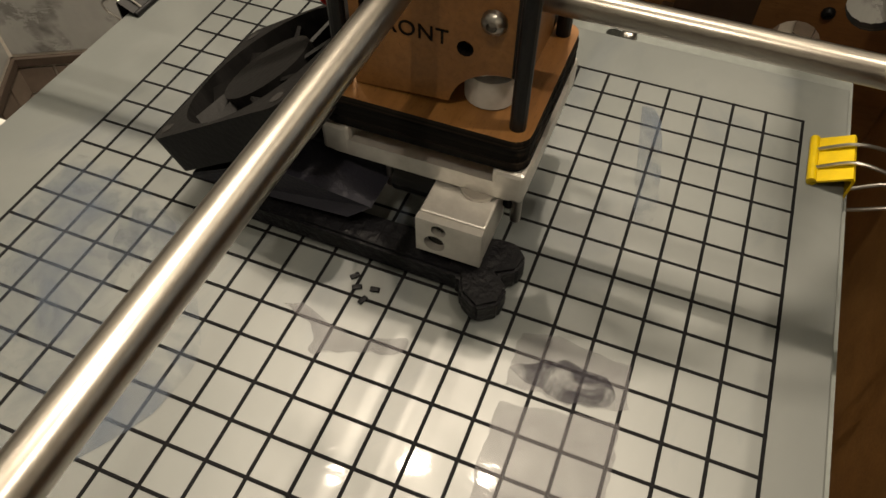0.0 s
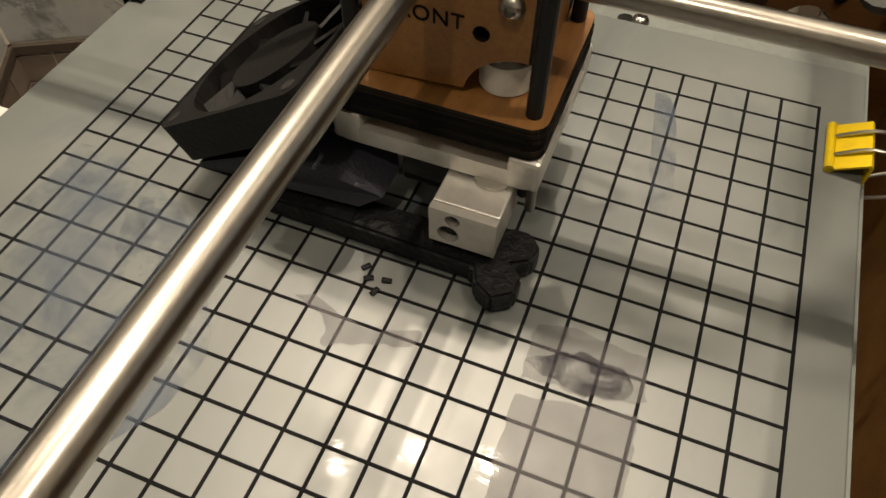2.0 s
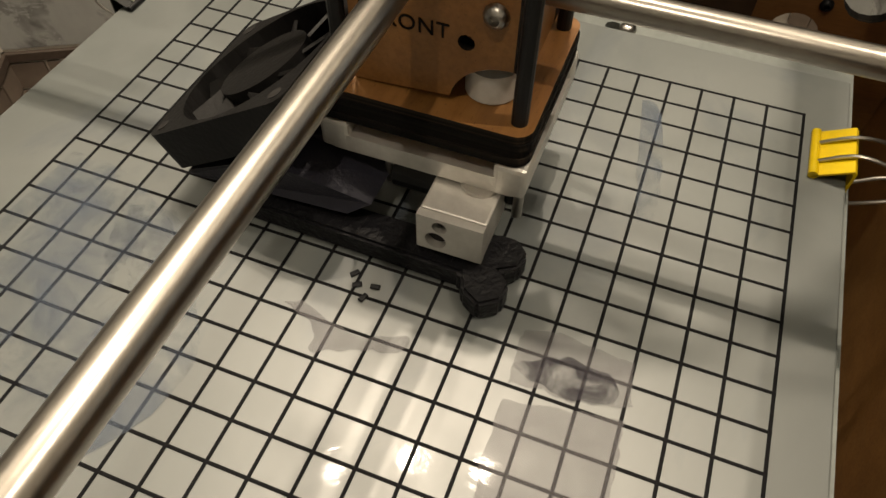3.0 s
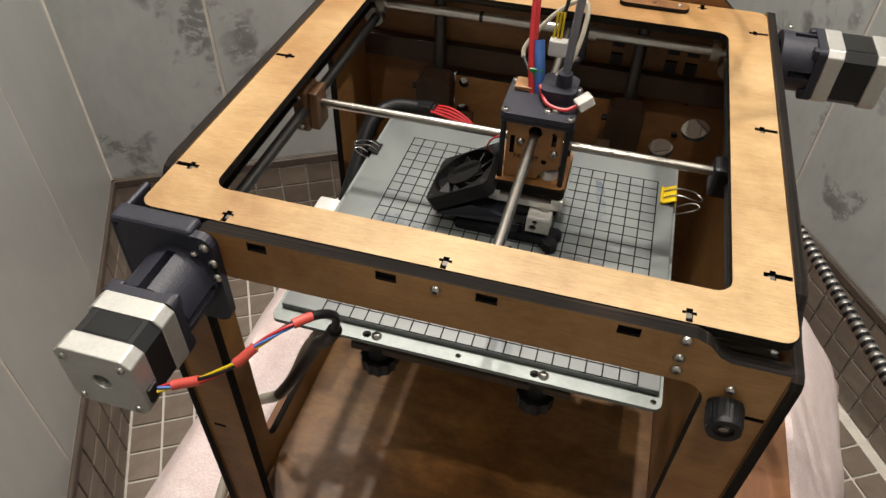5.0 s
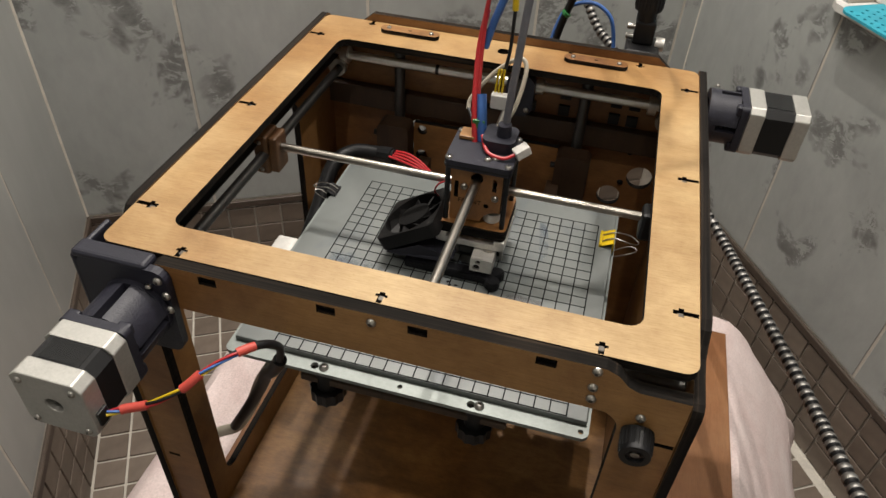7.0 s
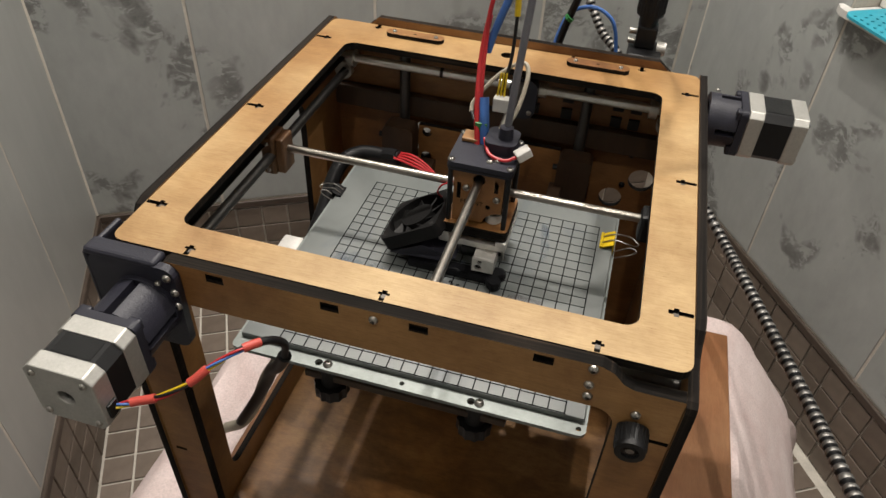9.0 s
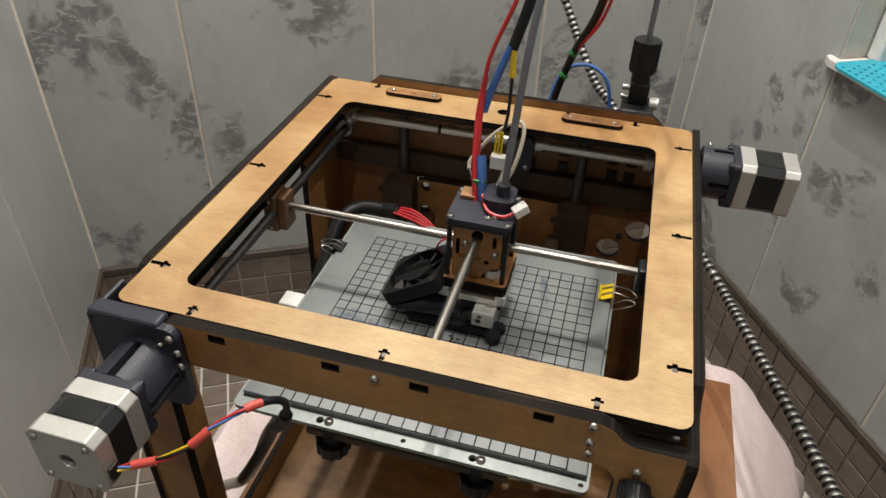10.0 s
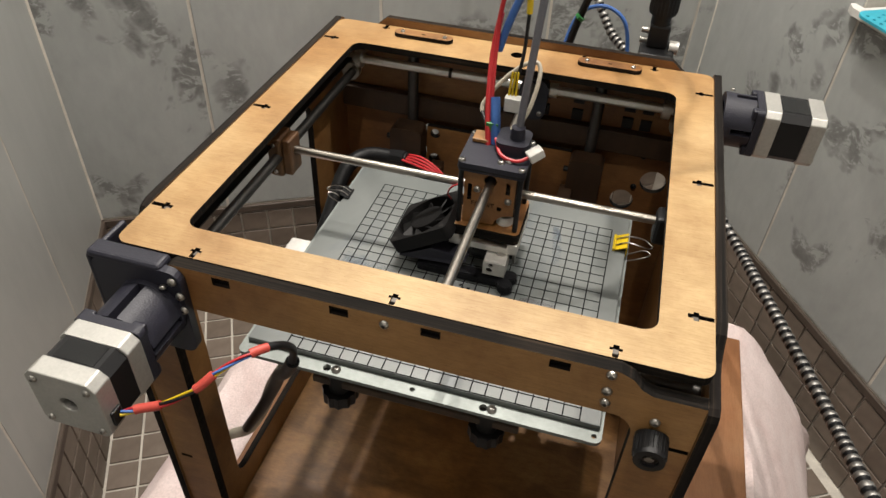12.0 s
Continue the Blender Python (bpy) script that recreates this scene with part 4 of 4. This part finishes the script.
cpts = [(-0.0325, -0.310, 0.0530), (-0.025, -0.305, 0.0535), (-0.013, -0.300, 0.056), (0.002, -0.292, 0.064), (0.011, -0.283, 0.071), (0.024, -0.270, 0.076), (0.033, -0.258, 0.073), (0.036, -0.248, 0.061), (0.032, -0.243, 0.043)]
allp = glide(cpts, 8)
for k, mt in enumerate((RED, BLUE, YELLOW, BLACK)):
    pp = [p + 0.0013 * Vector((0, math.cos(i * 0.22 + k * 1.57), math.sin(i * 0.22 + k * 1.57))) for i, p in enumerate(allp[:46])]
    smooth(part("core", tube(pp, 0.0008, 6, 1), mt, cab))
for a, b in ((6, 16), (24, 32), (40, 46)):
    smooth(part("red_wrap", tube(allp[a:b], 0.0026, 10, 1), REDWRAP, cab))
smooth(part("black_sleeve", tube(allp[45:], 0.0024, 10, 1), BLACK, cab))
sl2 = smooth(part("power_cable", tube([(-0.005, -0.195, -0.03), (-0.02, -0.19, -0.06), (-0.045, -0.175, -0.12), (-0.075, -0.16, -0.18), (-0.112, -0.15, -0.225), (-0.125, -0.17, -0.262), (-0.12, -0.23, -0.283)], 0.005, 12), CREAM))
tagged(sl2, "grey power cable leaving through the frame", "cable")
sl3 = smooth(part("cable_sleeve", tube([(0.032, -0.243, 0.043), (0.022, -0.236, 0.022), (0.010, -0.226, 0.002), (-0.004, -0.214, -0.03), (-0.03, -0.200, -0.085), (-0.06, -0.180, -0.145)], 0.0042, 12), BLACK))
tagged(sl3, "thick black cable sleeve hanging from the front", "cable")

# ---- bed fittings ----
for x in (0.0405, 0.1465):
    screwed((x, -0.2055, -0.0042), (0, 0, 1), 0.0034, bed)
    kn = part("levelling_knob", plate([((0.0115 + 0.0012 * (k % 2)) * math.cos(k * math.pi / 12), (0.0115 + 0.0012 * (k % 2)) * math.sin(k * math.pi / 12)) for k in range(24)], [], 0.010, Matrix.Translation((x - 0.003, -0.196, -0.034)), False), BLACK, bed, "knurled black levelling knob")
    smooth(part("spring", cyl((x - 0.003, -0.196, -0.034), (x - 0.003, -0.196, -0.0072), 0.0075, seg=16), BLACK, kn))
for x in (0.141, 0.035):
    screwed((x, 0.0285, -0.0042), (0, 0, 1), 0.0032, bed)
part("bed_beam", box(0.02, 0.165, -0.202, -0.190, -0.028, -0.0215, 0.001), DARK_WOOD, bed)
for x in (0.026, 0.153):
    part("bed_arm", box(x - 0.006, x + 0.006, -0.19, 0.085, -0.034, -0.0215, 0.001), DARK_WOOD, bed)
smooth(part("cable_guide", tube([(-0.058, -0.035, -0.075), (-0.054, 0.000, -0.045), (-0.050, 0.032, -0.016), (-0.036, 0.050, -0.008), (-0.012, 0.052, -0.006), (0.006, 0.049, -0.004)], 0.0072, 14), BLACK, bed, "thick black cable sleeve bent round the bed corner"))
part("side_plug", box(-0.0475, -0.0305, -0.104, -0.087, -0.017, -0.005, 0.0015), WHITE, bed, "white connector at the bed's edge")
hw = thing("heater_wires", "bundle of red heater wires entering a black sleeve", "cable")
for k in range(4):
    smooth(part("red_wire", tube([(0.002, 0.053 - 0.0032 * k, -0.001), (0.018, 0.050 - 0.0034 * k, 0.0012 - 0.001 * k), (0.034, 0.045 - 0.0036 * k, -0.003), (0.050, 0.038 - 0.003 * k, -0.012)], 0.0012, 8), RED, hw))
part("black_sleeve", tube([(-0.010, 0.0515, -0.0045), (-0.002, 0.050, -0.003), (0.004, 0.0485, -0.002)], 0.0068, 10), BLACK, hw)


def binder_clip(m, mat, label):
    c = thing("binder_clip", label, "binder clip", "bed clips")
    c.matrix_basis = m
    prof = [(a * 0.86, b) for a, b in [(0, 0.0003), (0.0105, 0.005), (0.0112, 0.0045), (0.0112, -0.0095), (0.0105, -0.010), (0, -0.0073), (0, -0.0078), (0.0112, -0.0108), (0.0121, -0.0098), (0.0121, 0.0050), (0.0110, 0.0060), (0.0, 0.0010)]]
    part("clip_body", plate([(a, b) for a, b in prof], [], 0.019, XZ, False), mat, c)
    smooth(part("clip_roll", cyl((0.0002, -0.019, 0.0012), (0.0002, 0.0, 0.0012), 0.0014, seg=10), mat, c))
    for sgn, lift in ((1, 0.004), (-1, -0.004)):
        y0, y1 = -0.0055, -0.0135
        smooth(part("wire_handle", tube([(0.000, y0, 0.0014 if sgn > 0 else -0.0085), (0.010, y0, 0.007 * sgn if sgn > 0 else -0.012), (0.022, y0 + 0.001, lift + 0.002 * sgn), (0.0275, y0 - 0.001, lift), (0.0295, (y0 + y1) / 2, lift), (0.0275, y1 + 0.001, lift), (0.022, y1 - 0.001, lift + 0.002 * sgn), (0.010, y1, 0.007 * sgn if sgn > 0 else -0.012), (0.000, y1, 0.0014 if sgn > 0 else -0.0085)], 0.0006, 8, 5), CHROME, c))
    return c


binder_clip(pose(0.2045, -0.008, 0.0), YELLOW, "yellow binder clip with wire handles gripping the bed")
binder_clip(pose(-0.0215, -0.0320, 0.0, 0, 0, 180) @ Matrix.Diagonal((0.72, 0.72, 0.72, 1)), BLACK, "black binder clip with wire handles gripping the bed")

# ---- on the bed: the print and old glue films ----
sh = [(0.062, -0.1005), (0.1245, -0.1015), (0.1265, -0.106), (0.1315, -0.109), (0.1365, -0.1055), (0.1368, -0.1005), (0.1335, -0.0975), (0.1375, -0.095), (0.1385, -0.0905), (0.135, -0.0865), (0.1295, -0.0865), (0.1255, -0.091), (0.062, -0.0915)]
bone = plate(sh, [], 0.0070, Matrix.Translation((0, 0, 0.0071)), False)
bmesh.ops.bevel(bone, geom=[e for e in bone.edges if e.calc_face_angle(0) > 0.6], offset=0.0008, segments=2, affect="EDGES")
bo = part("printed_part", bone, PRINTED)
bo.location = (0, 0.0025, 0)
tagged(bo, "unfinished black printed bone-shaped bar on the bed", "printed part")
for k in range(12):
    cr = part("layer_ridge", box(0.066 + 0.005 * k, 0.0665 + 0.005 * k, -0.0995, -0.0925, 0.0069, 0.0073), PRINTED, bo)
for x, y, r in ((0.1005, -0.1075, 30), (0.1035, -0.1105, 70), (0.105, -0.1065, 10), (0.0985, -0.1045, 50)):
    c = part("plastic_crumb", box(-0.0013, 0.0013, -0.0007, 0.0007, 0.0001, 0.0008, 0.0003), PRINTED)
    c.matrix_basis = pose(x, y, 0, 0, 0, r)
    tagged(c, "tiny black plastic crumb lying on the bed", "crumb", "plastic crumbs")


def film_material(name, col, cover, scale, rough, lo=0.35, crackle=0.0):
    m = bpy.data.materials.new(name)
    m.use_nodes = True
    nt = m.node_tree
    b = nt.nodes["Principled BSDF"]
    b.inputs["Base Color"].default_value = (*col, 1)
    b.inputs["Roughness"].default_value = rough
    co = nt.nodes.new("ShaderNodeTexCoord")
    f = noise_of(nt, co.outputs["Object"], scale, 7, (1, 1, 1), 0.6, 0.7)
    c = ramp(nt, f, [(lo, (cover[0],) * 3), (0.72, (cover[1],) * 3)])
    nt.links.new(c, b.inputs["Alpha"])
    if crackle:
        u = nt.nodes.new("ShaderNodeBump")
        u.inputs["Strength"].default_value = crackle
        u.inputs["Distance"].default_value = 0.0015
        nt.links.new(noise_of(nt, co.outputs["Object"], 900, 4), u.inputs["Height"])
        nt.links.new(u.outputs["Normal"], b.inputs["Normal"])
    return m


GLUE = film_material("dried_glue_film", (0.15, 0.14, 0.15), (0.22, 0.50), 45, 0.55)
GLUE_DARK = film_material("crackled_purple_glue", (0.030, 0.026, 0.038), (0.0, 0.95), 150, 0.14, 0.36, 0.9)
GLUE_BLUE = film_material("bluish_glue_smear", (0.075, 0.105, 0.155), (0.0, 0.62), 38, 0.5, 0.42)


def film(pts, mat, label, z, n=6):
    bm = bmesh.new()
    ps = glide(list(pts) + [pts[0]], n)[:-1]
    if n == 1:
        ps = [Vector(a) + (Vector(b) - Vector(a)) * k / 9 for a, b in zip(pts, list(pts[1:]) + [pts[0]]) for k in range(9)]
    bm.faces.new([bm.verts.new((p[0] + 0.0012 * noise.noise((p[0] * 300, p[1] * 300, 1)), p[1] + 0.0012 * noise.noise((p[0] * 300, p[1] * 300, 5)), z)) for p in [Vector((*q, 0)) if len(q) == 2 else q for q in ps]])
    o = part("glue_film", bm, mat)
    return tagged(o, label, "glue film", "glue films")


def p3(*pts):
    return [(x, y, 0) for x, y in pts]


film(p3((0.1435, -0.1195), (0.1435, -0.1045), (0.152, -0.1025), (0.1695, -0.1045), (0.1715, -0.1155), (0.158, -0.1185)), GLUE, "thin grey glue film dried on the bed", 0.00030, 1)
film(p3((0.1435, -0.1155), (0.150, -0.110), (0.160, -0.1085), (0.168, -0.1115), (0.165, -0.1175), (0.153, -0.118)), GLUE_DARK, "crackled purple-grey glue patch on the bed", 0.00042)
film(p3((0.1435, -0.124), (0.155, -0.1215), (0.1705, -0.119), (0.1715, -0.130), (0.1705, -0.147), (0.145, -0.149)), GLUE, "rectangular grey glue film dried on the bed", 0.00030, 1)
film(p3((0.086, -0.1185), (0.091, -0.1165), (0.098, -0.1195), (0.108, -0.1205), (0.118, -0.117), (0.118, -0.121), (0.108, -0.1245), (0.098, -0.128), (0.096, -0.123)), GLUE, "curved torn glue film dried on the bed", 0.00030)
film(p3((0.153, -0.012), (0.159, -0.014), (0.163, -0.030), (0.166, -0.057), (0.161, -0.060), (0.157, -0.035)), GLUE_BLUE, "bluish glue streak along the bed grid", 0.00030)
film(p3((0.030, -0.106), (0.045, -0.104), (0.060, -0.116), (0.060, -0.130), (0.048, -0.134), (0.036, -0.122)), GLUE_BLUE, "bluish glue smear on the bed", 0.00030)
film(p3((0.084, -0.006), (0.090, -0.008), (0.096, -0.017), (0.114, -0.020), (0.114, -0.026), (0.094, -0.022)), GLUE_BLUE, "bluish glue streak at the back of the bed", 0.00030)
film(p3((0.097, -0.045), (0.103, -0.045), (0.107, -0.07), (0.106, -0.085), (0.101, -0.085), (0.100, -0.065)), GLUE_BLUE, "narrow bluish glue streak on the bed", 0.00030)
film(p3((0.004, -0.095), (0.03, -0.098), (0.06, -0.120), (0.075, -0.145), (0.06, -0.175), (0.03, -0.185), (0.004, -0.165)), GLUE_BLUE, "pale bluish smear near the bed corner", 0.00030)

# ---- feeder behind the printer ----
fd = thing("filament_feeder", "black filament feeder with knurled nut behind the back panel", "feeder")
nut = smooth(part("feeder_nut", cyl((0.205, 0.153, 0.128), (0.205, 0.153, 0.157), 0.0118, seg=32), BLACK, fd))
for k in range(24):
    a = 2 * math.pi * k / 24
    part("rib", tube([(0.205 + 0.0117 * math.cos(a), 0.153 + 0.0117 * math.sin(a), z) for z in (0.130, 0.156)], 0.0008, 5, 1), BLACK, nut)
smooth(part("feeder_neck", cyl((0.205, 0.153, 0.118), (0.205, 0.153, 0.128), 0.0085, seg=20), BLACK, fd))
part("feeder_body", box(0.192, 0.222, 0.1295, 0.166, 0.075, 0.0985, 0.002), BLACK, fd)
part("feeder_clamp", box(0.197, 0.215, 0.144, 0.161, 0.0985, 0.119, 0.002), BLACK, fd)
for z in (0.103, 0.112):
    smooth(part("feeder_bolt", cyl((0.1905, 0.150, z), (0.198, 0.150, z), 0.0028, seg=12), CHROME, fd))
smooth(part("feeder_gear", cyl((0.217, 0.150, 0.099), (0.225, 0.150, 0.099), 0.006, seg=30), ALU, fd))
rc = thing("rear_cable_bundle", "red and black wires tied with green twist ties", "cable")
smooth(part("black_cable", tube([(0.126, 0.142, 0.05), (0.129, 0.158, 0.088), (0.141, 0.160, 0.134), (0.159, 0.147, 0.184), (0.17, 0.10, 0.28), (HX + 0.05, 0.06, 0.37)], 0.0035, 10), BLACK, rc))
for k in range(2):
    smooth(part("red_cable", tube([(0.143 + 0.001 * k, 0.158, 0.138), (0.161 + 0.004 * k, 0.148, 0.180), (0.175 + 0.004 * k, 0.10, 0.28), (HX + 0.056, 0.06, 0.37)], 0.0015, 8), RED, rc))
for p in ((0.1405, 0.160, 0.133), (0.1345, 0.159, 0.111)):
    part("twist_tie", cyl((p[0] - 0.001, p[1], p[2] - 0.0012), (p[0] + 0.001, p[1], p[2] + 0.0012), 0.0045, seg=10), GREEN, rc)
bc = smooth(part("blue_cable_loop", tube([(0.123, 0.148, 0.06), (0.126, 0.159, 0.093), (0.135, 0.165, 0.114), (0.155, 0.167, 0.121), (0.174, 0.165, 0.111), (0.182, 0.161, 0.086), (0.184, 0.150, 0.06)], 0.0018, 8), BLUE))
tagged(bc, "loop of blue cable behind the back panel", "cable")

# ---- shower hose, window niche and mat ----
hp = glide([(0.028, 0.559, 0.166), (0.097, 0.508, 0.066), (0.125, 0.475, 0.026), (0.157, 0.440, -0.013), (0.184, 0.411, -0.028), (0.260, 0.318, -0.082), (0.335, 0.225, -0.134), (0.365, 0.140, -0.135), (0.391, 0.0525, -0.131), (0.412, -0.036, -0.121), (0.425, -0.122, -0.104), (0.446, -0.259, -0.075)], 180)
hs = [hp[0]]
for p in hp:
    if (p - hs[-1]).length > 0.00125:
        hs.append(p)
hose = smooth(part("shower_hose", tube(hs, 0.0085, 12, 1, None, lambda i: (0.0044, 0.0044, 0.0060, 0.0064, 0.0064, 0.0060)[i % 6]), HOSE))
# Grooves between the ribs are coloured black for their shade.
hose.data.materials.append(BLACK)
for p in hose.data.polygons:
    if (p.index // 12) % 6 in (0, 5):
        p.material_index = 1
tagged(hose, "ribbed chrome shower hose hanging in the corner", "shower hose")
ME = wall_matrix(PC, DR, nR)


def at_wall(bm, m):
    bmesh.ops.transform(bm, matrix=m, verts=bm.verts)
    return bm


win = thing("window_1", "white-framed frosted window set in a tiled niche", "window", "", "structure")
part("window_sill", at_wall(plate([(0.329, -0.078), (1.095, -0.078), (1.095, 0.018), (0.326, 0.018), (0.311, 0.010), (0.311, 0.0022), (0.329, 0.0022)], [], 0.010, None, False), ME @ Matrix(((1, 0, 0, 0), (0, 0, 1, 0.0055), (0, 1, 0, 0), (0, 0, 0, 1)))), WHITE, win, "white window sill")
part("window_frame", at_wall(box(0.3295, 0.354, 0.0065, 0.599, -0.079, -0.040, 0.003), ME), WHITE, win)
part("pane", at_wall(box(0.354, 1.095, 0.0065, 0.599, -0.070, -0.060), ME), FROST, win, "blue-grey frosted pane")
mat_holes = [disc(0.363 + 0.013 * i + (0.0065 if j % 2 else 0), -0.050 + 0.0125 * j, 0.0026, 8) for i in range(24) for j in range(7)]
mt = part("shelf_mat", at_wall(plate(rounded(0.345, 0.691, -0.060, 0.034, 0.020, 8), mat_holes, 0.0035, None, False), ME @ Matrix(((1, 0, 0, 0), (0, 0, 1, 0.0092), (0, 1, 0, 0), (0, 0, 0, 1)))), TURQ)
tagged(mt, "turquoise perforated rubber mat overhanging the window sill", "mat")

# ---- mosaic band and floor mosaic ----
for (wl, mm, me), (u0, u1) in zip(walls, ((0.0, 1.10), (0.0, 1.30), (0.0, 1.30))):
    mosaic_on(wl, mm, me, u0, u1)
cell = 0.0485
spare = bmesh.new()
count = 0
mesh_f = None
for i in range(-4, 30):
    for j in range(0, 46):
        c = P0 + DL * (0.03 + cell * i) - (-DT) * (0.03 + cell * j)
        rel = c - PC
        if rel.dot(nR) < 0.02 or (c - P0).dot(nT) < 0.02:
            continue
        if -0.14 < c.x < 0.35 and -0.24 < c.y < 0.2:
            continue
        mm = Matrix(((DL.x, -DL.y, 0, c.x), (DL.y, DL.x, 0, c.y), (0, 0, 1, FLOOR), (0, 0, 0, 1)))
        near = -0.75 < c.x < 0.85 and -0.12 < c.y < 0.75 and count < 300
        if near:
            if mesh_f is None:
                one = box(-0.0222, 0.0222, -0.0222, 0.0222, 0.0004, 0.0035, 0.0008, seg=1)
                bmesh.ops.recalc_face_normals(one, faces=one.faces)
                mesh_f = bpy.data.meshes.new("floor_tile")
                one.to_mesh(mesh_f)
                one.free()
                mesh_f.materials.append(MOSAIC)
            o = new("floor_tile", mesh_f)
            o.parent = floor
            o.matrix_world = mm
            count += 1
        elif c.y > -1.2:
            vs = [spare.verts.new(mm @ Vector((a * 0.0222, b * 0.0222, 0.0034))) for a, b in ((-1, -1), (1, -1), (1, 1), (-1, 1))]
            spare.faces.new(vs)
rest = part("floor_mosaic", spare, MOSAIC, floor)
tagged(rest, "", "", "", "stuff")
